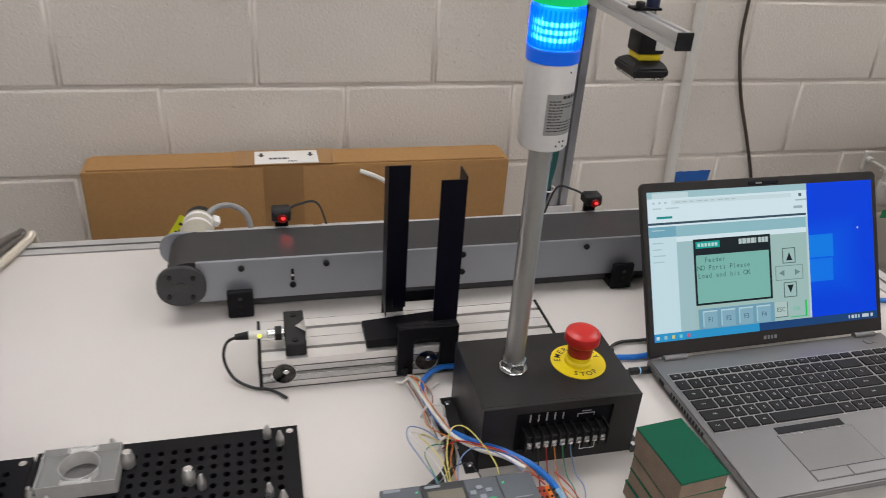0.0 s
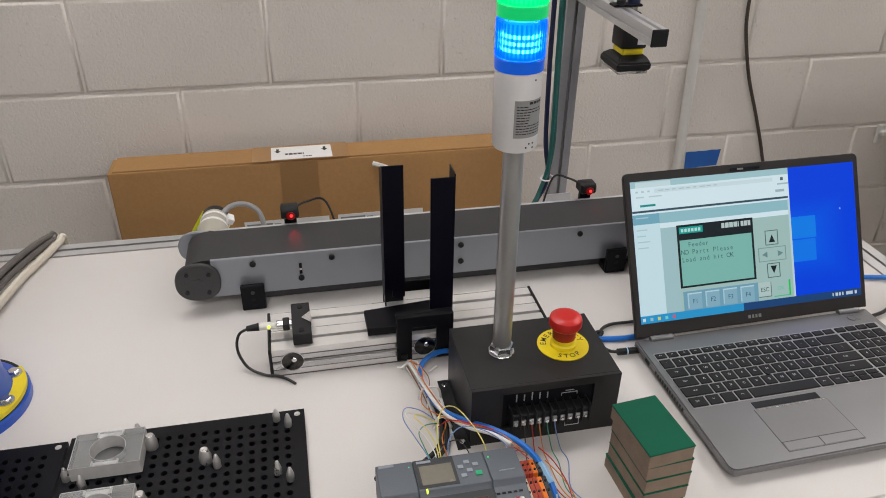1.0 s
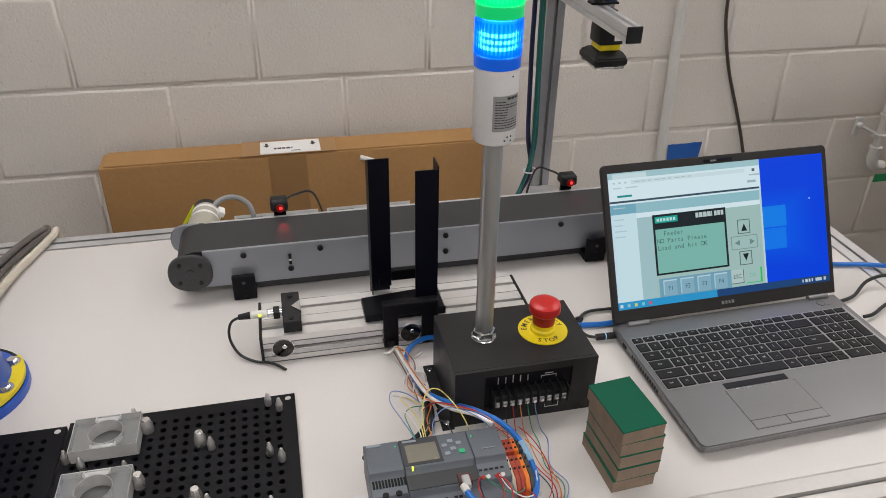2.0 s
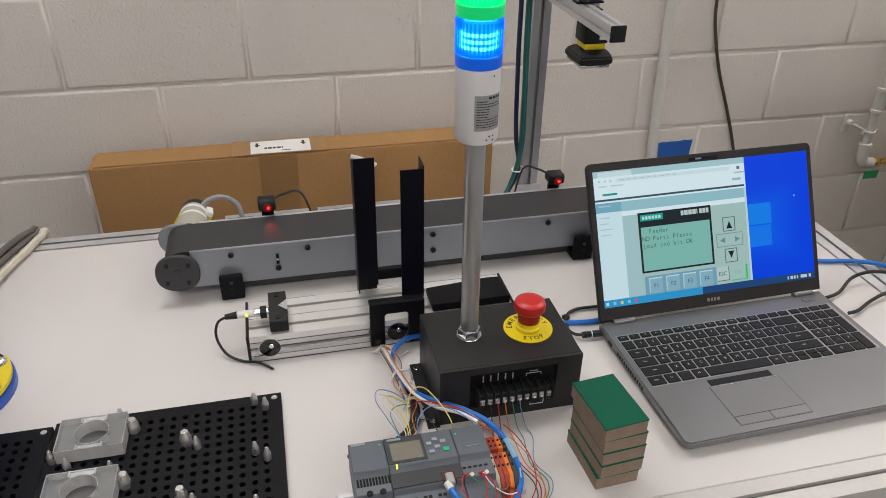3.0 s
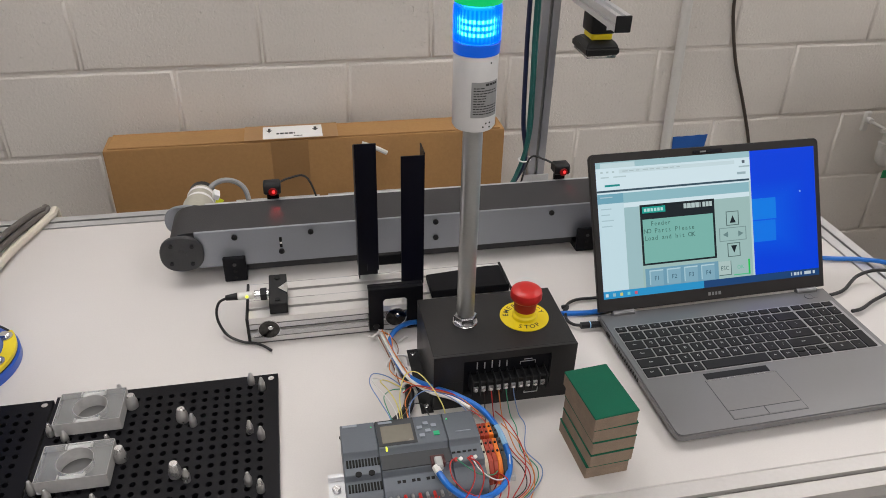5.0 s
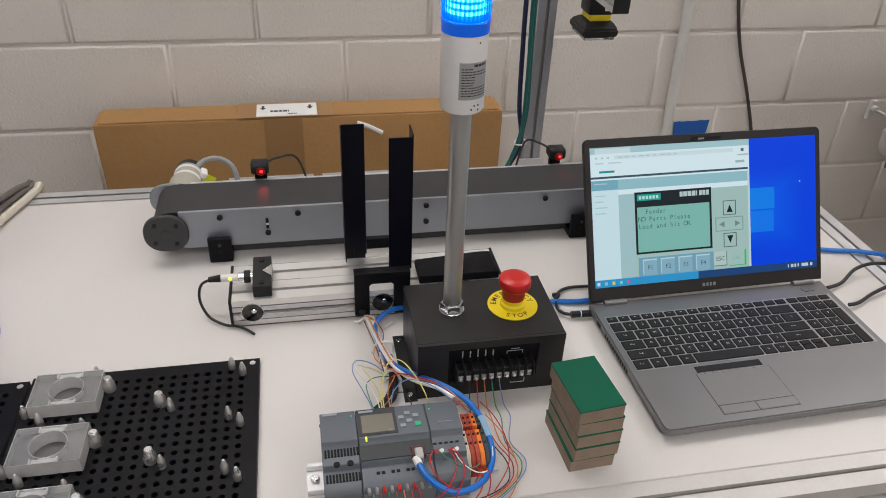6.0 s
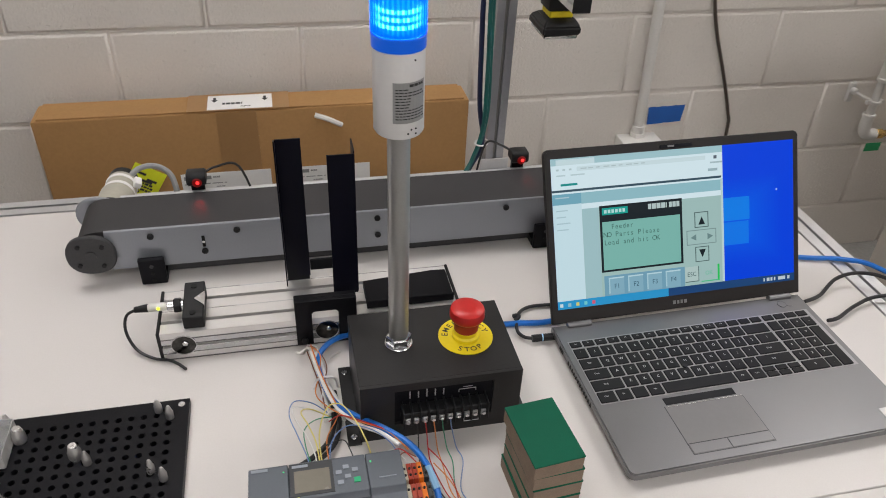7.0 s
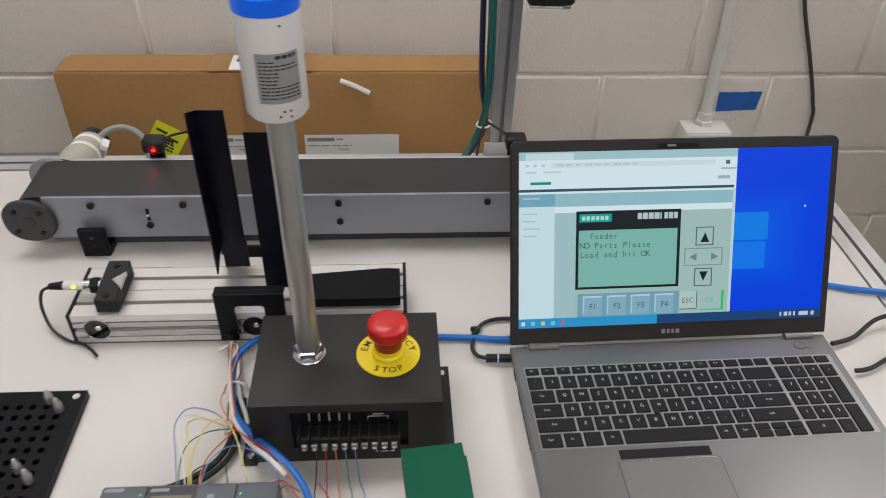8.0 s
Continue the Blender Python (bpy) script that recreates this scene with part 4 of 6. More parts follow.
# ---- control box with tower light and emergency stop ----
def control_box():
    x0, x1, y0, y1, z1 = -0.331, -0.162, 0.829, 0.943, 0.828
    t = thing("control_box", (-0.247, 0.886, TZ), "black sheet metal control box with a front terminal strip", "control box")
    part("top_cover", box(x0, x1, y0 + 0.004, y1, z1 - 0.0015, z1, 0.0005), M_SHEET, t)
    part("side_cover", box(x0, x0 + 0.0015, y0 + 0.004, y1, TZ, z1 - 0.0016), M_SHEET, t)
    part("side_cover", box(x1 - 0.0015, x1, y0 + 0.004, y1, TZ, z1 - 0.0016), M_SHEET, t)
    part("back_cover", box(x0 + 0.0016, x1 - 0.0016, y1 - 0.0015, y1, TZ, z1 - 0.0016), M_SHEET, t)
    fr = bmesh.new()
    prism([(x0, TZ), (x1, TZ), (x1, z1 - 0.0002), (x0, z1 - 0.0002), (x0, 0.790), (-0.296, 0.790), (-0.296, 0.818), (-0.192, 0.818), (-0.192, 0.770), (-0.296, 0.770), (-0.296, 0.7898), (x0, 0.7898)], "y", y0, y0 + 0.0039, bm=fr)
    part("front", fr, M_SHEET, t, "black front with a wide window", smooth=False)
    part("inner_plate", box(-0.3005, -0.1855, y0 + 0.004, y0 + 0.006, 0.768, z1 - 0.011), M_BLACK, t, "recessed black plate")
    for x in (x0 - 0.014, x1 - 0.0005):
        fl = part("flange", box(x, x + 0.0145, y0 - 0.004, y1 - 0.002, TZ, TZ + 0.0018, 0.0005), M_SHEET, t, "bolted side flange")
        for y in (y0 + 0.006, y1 - 0.012):
            part("screw", cyl((x + 0.007, y, TZ + 0.0018), (x + 0.007, y, TZ + 0.0035), 0.0035, seg=12, bevel=0.0006), M_STEEL, fl)
    st = part("terminal_strip", box(-0.2885, -0.2005, y0 - 0.011, y0 + 0.004, 0.779, 0.796, 0.001), M_BLACK_SOFT, t, "black barrier terminal strip")
    for k in range(11):
        x = -0.2885 + 0.0088 * k
        part("barrier", box(x - 0.0008, x + 0.0008, y0 - 0.0155, y0 + 0.003, 0.779, 0.801, 0.0003), M_BLACK_SOFT, st)
    for k in range(10):
        x = -0.2841 + 0.0088 * k
        part("terminal_screw", box(x - 0.0028, x + 0.0028, y0 - 0.0134, y0 - 0.011, 0.783, 0.790, 0.0005), M_DULLMETAL, st)
        part("contact", cyl((x, y0 - 0.0133, 0.7865), (x, y0 - 0.0152, 0.7865), 0.0020, seg=8), M_STEEL, st)
    ink = bmesh.new()
    rng = random.Random(4)
    for k in range(5):
        x = -0.2797 + 0.0088 * k
        box(x - 0.0006, x + 0.0006, y0 + 0.0030, y0 + 0.0039, 0.803, 0.803 + rng.uniform(0.008, 0.0145), bm=ink)
    box(-0.228, -0.210, y0 + 0.0034, y0 + 0.0039, 0.8065, 0.8073, bm=ink)
    box(-0.2285, -0.2278, y0 + 0.0034, y0 + 0.0039, 0.803, 0.807, bm=ink)
    box(-0.2105, -0.2098, y0 + 0.0034, y0 + 0.0039, 0.803, 0.807, bm=ink)
    box(-0.224, -0.214, y0 + 0.0034, y0 + 0.0039, 0.8095, 0.8103, bm=ink)
    part("white_marks", ink, M_FADEDINK, t, "small white terminal marks")
    ink = bmesh.new()
    box(-0.222, -0.2214, y0 - 0.0006, y0, 0.762, 0.769, bm=ink)
    box(-0.206, -0.2054, y0 - 0.0006, y0, 0.762, 0.769, bm=ink)
    box(-0.222, -0.2054, y0 - 0.0006, y0, 0.7614, 0.762, bm=ink)
    part("bracket_mark", ink, M_WHITEINK, t)


def tower_light():
    x, y, z = -0.2822, 0.890, 0.828
    t = thing("tower_light", (x, y, z), "signal tower light with lit green and blue lenses on a pole", "signal light")
    part("washer", cyl((x, y, z + 0.0002), (x, y, z + 0.002), 0.0150, seg=28, bevel=0.0006), M_STEEL, t)
    part("nut", hexnut((x, y, z + 0.002), 0.0138, 0.010), M_STEEL, t, "large hexagon nut")
    part("pole", lathe([(0, 0.0104), (0.249, 0.0104)], (x, y, z + 0.013), seg=28), mat("brushed_pole", (0.50, 0.50, 0.49), 0.36, 0.85, vary=0.06, vscale=20, bump=0.05, bscale=500), t, "brushed steel pole")
    b = part("body", lathe([(0, 0.010), (0, 0.0200), (0.003, 0.0220), (0.0755, 0.0220), (0.076, 0.0215)], (x, y, 1.0790), seg=40), M_WHITE, t, "white plastic tower body")
    lb = bmesh.new()
    for k in range(10):
        a0, a1 = math.radians(-112 + 8 * k), math.radians(-112 + 8 * (k + 1))
        vs = [lb.verts.new((x + 0.0223 * math.cos(a), y + 0.0223 * math.sin(a), zz)) for a, zz in ((a0, 1.095), (a1, 1.095), (a1, 1.131), (a0, 1.131))]
        lb.faces.new(vs)
    part("rating_label", lb, mat("silver_label", (0.36, 0.36, 0.36), 0.4, 0.3, vary=0.08), b, "silver rating label")
    rng = random.Random(6)
    ink = bmesh.new()
    zz = 1.1295
    while zz > 1.099:
        a = -106
        hgt = 0.0024 if zz > 1.1288 else 0.0010
        if hgt > 0.002:
            a = -76
        end = a + rng.choice((28, 46, 66)) if hgt < 0.002 else -44
        while a < min(end, -40):
            w = rng.uniform(4, 11)
            vs = [ink.verts.new((x + 0.0225 * math.cos(math.radians(q)), y + 0.0225 * math.sin(math.radians(q)), h)) for q, h in ((a, zz - hgt), (a + w, zz - hgt), (a + w, zz), (a, zz))]
            ink.faces.new(vs)
            a += w + 1.6
        zz -= hgt + 0.0016
    part("print", ink, M_INK, b)
    for a, h in ((-78, 1.0850), (-70, 1.0885), (-58, 1.0885), (-58, 1.0840), (-62, 1.1490)):
        c, q = math.cos(math.radians(a)), math.sin(math.radians(a))
        part("screw_hole", cyl((x + 0.0217 * c, y + 0.0217 * q, h), (x + 0.0222 * c, y + 0.0222 * q, h), 0.0009, seg=8), M_SLOT, b)
    for k, (lm, base, core, hot, nm) in enumerate(((M_LENSBLUE, M_BASEBLUE, M_COREBLUE, M_HOTBLUE, "blue"), (M_LENSGREEN, M_BASEGREEN, M_COREGREEN, M_HOTGREEN, "green"))):
        zb = 1.1552 + 0.0470 * k
        sec = part("lamp_section", lathe([(0, 0.0226), (0.0105, 0.0229), (0.011, 0.0224), (0.0115, 0.012)], (x, y, zb), seg=40), base, t, "lit " + nm + " lamp section")
        part("lens", lathe([(0.0117, 0.0200), (0.0117, 0.0218), (0.0440, 0.0218), (0.0450, 0.0223), (0.0450, 0.0200), (0.0117, 0.0200)], (x, y, zb), seg=40, caps=False), lm, sec, "translucent ribbed " + nm + " lens")
        part("lamp_core", cyl((x, y, zb + 0.0117), (x, y, zb + 0.0450), 0.0115, seg=20), core, sec, "glowing lamp core")
        # Added glowing strips imitate the vertical streaks of light behind the ribs.
        for i in range(20):
            m = Matrix.Translation((x, y, zb)) @ Matrix.Rotation(2 * math.pi * (i + 0.3) / 20, 4, "Z")
            part("glow_streak", box(0.0150, 0.0160, -0.0008, 0.0008, 0.0125, 0.0435, m=m), core, sec)
        for row, h in enumerate((0.0190, 0.0252, 0.0314)):
            for i in range(12):
                m = Matrix.Translation((x, y, zb + h)) @ Matrix.Rotation(2 * math.pi * (i + 0.5 * (row % 2)) / 12, 4, "Z")
                part("led", box(0.0160, 0.0172, -0.0036, 0.0036, -0.0016, 0.0016, 0.0004, m=m), hot, sec, "bright square led")
        for i in range(34):
            a = 2 * math.pi * i / 34
            p = Vector((x + 0.0219 * math.cos(a), y + 0.0219 * math.sin(a), 0))
            part("rib", cyl(p + Vector((0, 0, zb + 0.0122)), p + Vector((0, 0, zb + 0.0432)), 0.0010, seg=6), lm, sec)
    part("cap", lathe([(0, 0.0224), (0.012, 0.0224), (0.018, 0.019), (0.02, 0.01)], (x, y, 1.2494), seg=36), M_WHITE, t, "white top cap")
    t.matrix_basis = pose(x, y, z, 0, -0.3, 0)


def emergency_stop():
    x, y, z = -0.2095, 0.888, 0.828
    t = thing("emergency_stop", (x, y, z), "red mushroom emergency stop button on a yellow label", "button")
    lb = part("label", cyl((x, y, z + 0.0003), (x, y, z + 0.0013), 0.0295, seg=48), M_YELLOW, t, "round yellow label")
    ink = None
    word = "EMERGENCY"
    for i, ch in enumerate(word):
        a = math.radians(168 - 19.5 * i)
        m = Matrix.Translation((x + 0.0222 * math.cos(a), y + 0.0222 * math.sin(a), z + 0.0016)) @ Matrix.Rotation(a - math.pi / 2, 4, "Z")
        ink = text_bm(ch, 0.0095, m, bold=0.0001, bm=ink)
    for i, ch in enumerate("STOP"):
        a = math.radians(-118 + 19 * i)
        m = Matrix.Translation((x + 0.0222 * math.cos(a), y + 0.0222 * math.sin(a), z + 0.0016)) @ Matrix.Rotation(a + math.pi / 2, 4, "Z")
        ink = text_bm(ch, 0.0095, m, bold=0.0001, bm=ink)
    part("lettering", ink, M_INK, lb, smooth=False)
    part("collar", lathe([(0, 0.0150), (0.004, 0.0150), (0.006, 0.0128), (0.012, 0.0128)], (x, y, z + 0.0013), seg=32), M_YELLOW, t, "yellow collar")
    part("stem", lathe([(0, 0.013), (0.012, 0.0140), (0.014, 0.0140)], (x, y, z + 0.0125), seg=32), M_REDDARK, t, "red stem")
    part("button", lathe([(0, 0.0142), (0.0015, 0.0170), (0.004, 0.0187), (0.010, 0.0187), (0.0135, 0.0178), (0.016, 0.0145), (0.0168, 0.008), (0.0169, 0.0005)], (x, y, z + 0.0260), seg=40), M_RED, t, "red mushroom head")


control_box()
tower_light()
emergency_stop()


# ---- laptop ----
GLOWS = {}


def lit(c, s=1.0):
    s = s * 0.73
    key = (*c, s)
    if key not in GLOWS:
        GLOWS[key] = glow("screen_colour", c, s, spec=0.12)
    return GLOWS[key]


def laptop():
    W, D, H = 0.358, 0.2265, 0.019
    t = thing("laptop", label="open grey laptop showing a control panel on its lit screen", category="laptop", m=pose(-0.0762, 0.7247, TZ, 0, 0, 1.5) @ Matrix.Diagonal((0.966, 1, 1, 1)))
    bs = bmesh.new()
    arc = [(0.009 * (1 - math.cos(q * math.pi / 10)), 0.009 * (1 - math.sin(q * math.pi / 10))) for q in range(6)]
    prism([(0, D), (W, D)] + [(W - a, b) for a, b in arc] + [(a, b) for a, b in reversed(arc)], "z", 0.0080, H - 0.001, bm=bs)
    bmesh.ops.bevel(bs, geom=[e for e in bs.edges if abs(e.verts[0].co.z - e.verts[1].co.z) < 1e-6], offset=0.0016, segments=2, affect="EDGES")
    base = part("base", bs, M_LAPTOP, t, "grey metal palm rest and keyboard deck")
    top = H - 0.001
    for x in (0.02, W - 0.04):
        part("foot", box(x, x + 0.02, 0.02, D - 0.02, 0, 0.0081), M_BLACK_SOFT, t)
    # keyboard
    well = part("keyboard_bed", box(0.009, 0.349, 0.094, 0.196, top - 0.0005, top + 0.0002), mat("keyboard_deck", (0.33, 0.325, 0.33), 0.4, 0.4, vary=0.04), t)
    u, kx, gap = 0.0178, 0.010, 0.0026
    kz = top + 0.0014
    legends = None
    meshes = {}

    def key(x, y, w, h, text="", tz=0.0052):
        nonlocal legends
        kk = (round(w, 5), round(h, 5))
        if kk not in meshes:
            b = box(-w / 2, w / 2, -h / 2, h / 2, -0.0014, 0.0006, 0.0006)
            me = bpy.data.meshes.new("key")
            for f in b.faces:
                f.smooth = False
            b.to_mesh(me)
            b.free()
            me.materials.append(M_KEY)
            meshes[kk] = me
        ob = new("key", meshes[kk])
        ob.parent = well
        ob.location = (x + w / 2, y + h / 2, kz)
        if text:
            m = Matrix.Translation((x + w * (0.5 if len(text) == 1 else 0.45), y + h * 0.52, kz + 0.0008))
            legends = text_bm(text, tz if len(text) == 1 else tz * 0.62, m, bm=legends)

    kh = 0.0152
    rows_y = [0.0955 + 0.0176 * k for k in range(5)]
    fx = kx
    for k in range(16):
        w = 15.0 * u / 16
        key(fx, 0.1845, w - gap, 0.0088, ("Esc" if k == 0 else "F%d" % k if k < 13 else ""), 0.0045)
        fx += w
    for k in range(4):
        key(kx + (15.1 + k * 0.94) * u, 0.1845, 0.94 * u - gap, 0.0088)
    layouts = [
        (rows_y[4], [(1, c) for c in "`1234567890-="] + [(2, "")], ["", "/", "*", "-"]),
        (rows_y[3], [(1.5, "Tab")] + [(1, c) for c in "QWERTYUIOP[]"] + [(1.5, "\\")], ["7", "8", "9"]),
        (rows_y[2], [(1.75, "Caps")] + [(1, c) for c in "ASDFGHJKL;'"] + [(2.25, "Enter")], ["4", "5", "6"]),
        (rows_y[1], [(2.25, "Shift")] + [(1, c) for c in "ZXCVBNM,./"] + [(2.75, "Shift")], ["1", "2", "3"]),
    ]
    for y, keys, pad in layouts:
        x = kx
        for w, c in keys:
            key(x, y, w * u - gap, kh, c)
            x += w * u
        for k, c in enumerate(pad):
            key(kx + (15.1 + k * 0.94) * u, y, 0.94 * u - gap, kh, c)
    y = rows_y[0]
    x = kx
    for w, c in ((1.3, "Ctrl"), (1.1, "Fn"), (1.1, ""), (1.1, "Alt"), (5.3, ""), (1.1, "Alt"), (1.1, "Ctrl")):
        key(x, y, w * u - gap, kh, c)
        x += w * u
    for k in range(3):
        key(x, y + 0.0080, 0.97 * u - gap, 0.0072)
        key(x, y - 0.0002, 0.97 * u - gap, 0.0072)
        x += 0.97 * u
    key(kx + 15.1 * u, y, 1.88 * u - gap, kh, "0")
    key(kx + (15.1 + 1.88) * u, y, 0.94 * u - gap, kh, ".")
    for k in (0, 2):
        key(kx + (15.1 + 2.82) * u, y + 0.0176 * k, 0.94 * u - gap, kh + 0.0176)
    part("key_legends", legends, M_WHITEINK, well, "white key legends", smooth=False, kind="stuff")
    part("pointing_stick", cyl((kx + 6.9 * u, rows_y[2] - 0.001, kz), (kx + 6.9 * u, rows_y[2] - 0.001, kz + 0.0022), 0.003, seg=12), M_BLACK_SOFT, well)
    part("stick_buttons", box(0.082, 0.171, 0.0795, 0.0895, top - 0.0004, top + 0.0006, 0.0003), M_KEY, t, "dark pointing stick buttons")
    part("touchpad_gap", box(0.0783, 0.1777, 0.0113, 0.0779, top - 0.0005, top + 0.0002), M_PLCDARK, t)
    pad = part("touchpad", box(0.079, 0.177, 0.012, 0.0765, top - 0.0004, top + 0.0004, 0.0002), mat("satin_touchpad", (0.185, 0.180, 0.180), 0.42, 0.3, vary=0.04), t, "grey touchpad")
    part("touchpad_edge", box(0.079, 0.177, 0.0766, 0.0772, top - 0.0004, top + 0.0007), M_STEEL, pad)
    part("button_gap", box(0.079, 0.177, 0.0249, 0.0256, top + 0.0003, top + 0.0007), M_PLCDARK, pad)
    part("button_gap", box(0.1252, 0.1258, 0.0125, 0.0249, top + 0.0003, top + 0.0007), M_PLCDARK, pad)
    for a, b in ((0.0795, 0.125), (0.1260, 0.1765)):
        part("touchpad_button", box(a, b, 0.0125, 0.0245, top + 0.0003, top + 0.0008, 0.0002), M_LAPTOP, pad)
    pb = part("power_button", cyl((0.322, 0.2105, top - 0.0003), (0.322, 0.2105, top + 0.0005), 0.0055, seg=20), M_LAPTOP, t, "oval power button")
    part("button_ring", lathe([(0, 0.0056), (0, 0.0061), (0.0005, 0.0061), (0.0005, 0.0056), (0, 0.0056)], (0.322, 0.2105, top), seg=20, caps=False), M_PLCDARK, pb)
    part("sensor", cyl((0.332, 0.2105, top - 0.0003), (0.332, 0.2105, top + 0.0005), 0.0055, seg=20), M_LAPTOP, pb)
    for x in (0.020, 0.310):
        part("hinge", cyl((x, D - 0.003, top + 0.001), (x + 0.032, D - 0.003, top + 0.001), 0.0042, seg=14), M_LAPTOP, t, "grey hinge barrel")
    part("sticker", box(0.322, 0.340, 0.012, 0.028, top, top + 0.0004), M_PAPER, t, "small white sticker")
    for k in range(12):
        part("vent", box(-0.0004, 0.0006, 0.10 + 0.006 * k, 0.1035 + 0.006 * k, 0.0095, 0.0145), M_SLOT, base)
    part("side_port", box(-0.0004, 0.0006, 0.185, 0.196, 0.0095, 0.0145), M_SLOT, base)
    # lid
    tilt = math.radians(28.2)
    L = Matrix.Translation((0, 0.2233, H - 0.001)) @ Matrix.Rotation(-tilt, 4, "X")

    def lb(x0, x1, v0, v1, n0, n1, bevel=0.0, seg=1):
        return box(x0, x1, -n1, -n0, v0, v1, bevel, m=L, seg=seg)

    sh = bmesh.new()
    prism([(0.0, 0.004), (W, 0.004), (W, 0.2105), (W - 0.002, 0.214), (W - 0.006, 0.216), (0.006, 0.216), (0.002, 0.214), (0.0, 0.2105)], "y", 0.0, 0.0055, bm=sh)
    bmesh.ops.bevel(sh, geom=sh.edges[:], offset=0.0009, segments=1, affect="EDGES")
    bmesh.ops.transform(sh, matrix=L, verts=sh.verts)
    lid = part("lid", sh, M_LID, t, "opened screen lid with a dark bezel")
    bz = bmesh.new()
    prism([(0.002, 0.006), (W - 0.002, 0.006), (W - 0.002, 0.2095), (W - 0.006, 0.214), (0.006, 0.214), (0.002, 0.2095)], "y", -0.0008, -0.0001, bm=bz)
    bmesh.ops.transform(bz, matrix=L, verts=bz.verts)
    part("bezel", bz, M_LID, lid, "dark bezel")
    part("webcam", lb(0.156, 0.202, 0.2068, 0.2115, 0.0009, 0.0016, 0.0006), M_COLUMN, lid)
    part("webcam_lens", lb(0.167, 0.176, 0.2080, 0.2103, 0.0016, 0.0019), M_GREYINK, lid)
    logo = bmesh.new()
    for a, b in ((0.168, 0.172), (0.174, 0.177), (0.179, 0.182), (0.184, 0.188)):
        join(logo, lb(a, b, 0.0105, 0.0150, 0.0009, 0.0012))
    part("maker_mark", logo, M_GREYINK, lid, "pale maker's mark")
    SW, SH, sx, sv = 0.341, 0.183, 0.0085, 0.0218

    def scr(nm, u0, u1, w0, w1, c, layer, s=1.0):
        n = 0.0009 + 0.00025 * layer
        return part(nm, lb(sx + u0 * SW, sx + u1 * SW, sv + (1 - w1) * SH, sv + (1 - w0) * SH, n - 0.0002, n), lit(c, s), lid, smooth=False)

    def words(nm, s, u, w, size, c, layer, align="LEFT", spacing=1.0, bold=0.0, ink=None):
        m = L @ Matrix.Translation((sx + u * SW, -0.0009 - 0.00025 * layer, sv + (1 - w) * SH)) @ Matrix.Rotation(math.pi / 2, 4, "X")
        part(nm, text_bm(s, size, m, spacing, align, bold=bold), ink or lit(c), lid, smooth=False)

    def tri(nm, u, w, du, dw, c, layer):
        n = -0.0009 - 0.00025 * layer
        b = bmesh.new()
        pts = {"up": ((-du, dw), (du, dw), (0, -dw)), "down": ((-du, -dw), (0, dw), (du, -dw)), "left": ((du, -dw), (-du, 0), (du, dw)), "right": ((-du, -dw), (-du, dw), (du, 0))}[nm]
        prism([(sx + (u + a) * SW, sv + (1 - w - q) * SH) for a, q in pts], "y", n, n + 0.0002, bm=b)
        bmesh.ops.transform(b, matrix=L, verts=b.verts)
        part("arrow", b, lit(c), lid, smooth=False)

    def outline(u0, u1, w0, w1, c, layer, th=0.0035):
        for a in ((u0, u1, w0, w0 + th * 1.6), (u0, u1, w1 - th * 1.6, w1), (u0, u0 + th, w0, w1), (u1 - th, u1, w0, w1)):
            scr("button_edge", *a, c, layer)

    WHITE = (0.80, 0.98, 1.05)
    DARK = (0.012, 0.02, 0.026)
    scr("desktop", 0, 1, 0, 1, (0.0, 0.065, 0.92), 0)
    for k in range(10):
        scr("desktop_glow", 0.692, 0.945 - 0.015 * k, 0.225 + 0.020 * k, 0.835 - 0.022 * k, (0.0, 0.068 + 0.0055 * k, 0.92 + 0.008 * k), 0.1 + 0.09 * k)
    scr("desktop_light", 0.692, 0.805, 0.365, 0.525, (0.005, 0.25, 1.0), 1.2)
    scr("desktop_light", 0.692, 0.800, 0.535, 0.695, (0.005, 0.22, 1.0), 1.2)
    scr("cursor", 0.922, 0.927, 0.33, 0.342, (0.8, 0.9, 1.0), 1)
    scr("page", 0, 0.692, 0, 0.945, WHITE, 1)
    scr("tab_strip", 0, 0.692, 0, 0.045, (0.42, 0.66, 0.72), 2)
    scr("open_tab", 0.02, 0.17, 0.008, 0.045, (0.66, 0.84, 0.88), 3)
    scr("address_bar", 0.10, 0.62, 0.06, 0.088, (0.70, 0.87, 0.92), 2)
    for k in range(9):
        scr("address_text", 0.115 + 0.030 * k, 0.138 + 0.030 * k - 0.004 * (k % 3), 0.070, 0.077, (0.50, 0.64, 0.68), 3)
    for a, b in ((0.02, 0.055), (0.075, 0.13)):
        scr("bookmark", a, b, 0.107, 0.116, (0.55, 0.72, 0.77), 2)
    for k in range(3):
        scr("toolbar_icon", 0.02 + 0.025 * k, 0.030 + 0.025 * k, 0.068, 0.080, (0.52, 0.68, 0.72), 2)
    scr("toolbar_icon", 0.655, 0.668, 0.064, 0.086, (0.12, 0.16, 0.2), 2)
    scr("page_mark", 0.035, 0.10, 0.165, 0.180, (0.01, 0.33, 0.33), 2)
    scr("page_mark", 0.63, 0.67, 0.150, 0.168, (0.40, 0.55, 0.60), 2)
    scr("page_mark", 0.64, 0.69, 0.105, 0.116, (0.45, 0.6, 0.65), 2)
    scr("rule", 0, 0.685, 0.205, 0.220, (0.05, 0.10, 0.14), 2)
    scr("menu_head", 0, 0.112, 0.232, 0.302, (0.20, 0.47, 0.60), 2)
    scr("menu", 0, 0.112, 0.302, 0.945, (0.68, 0.90, 0.98), 2)
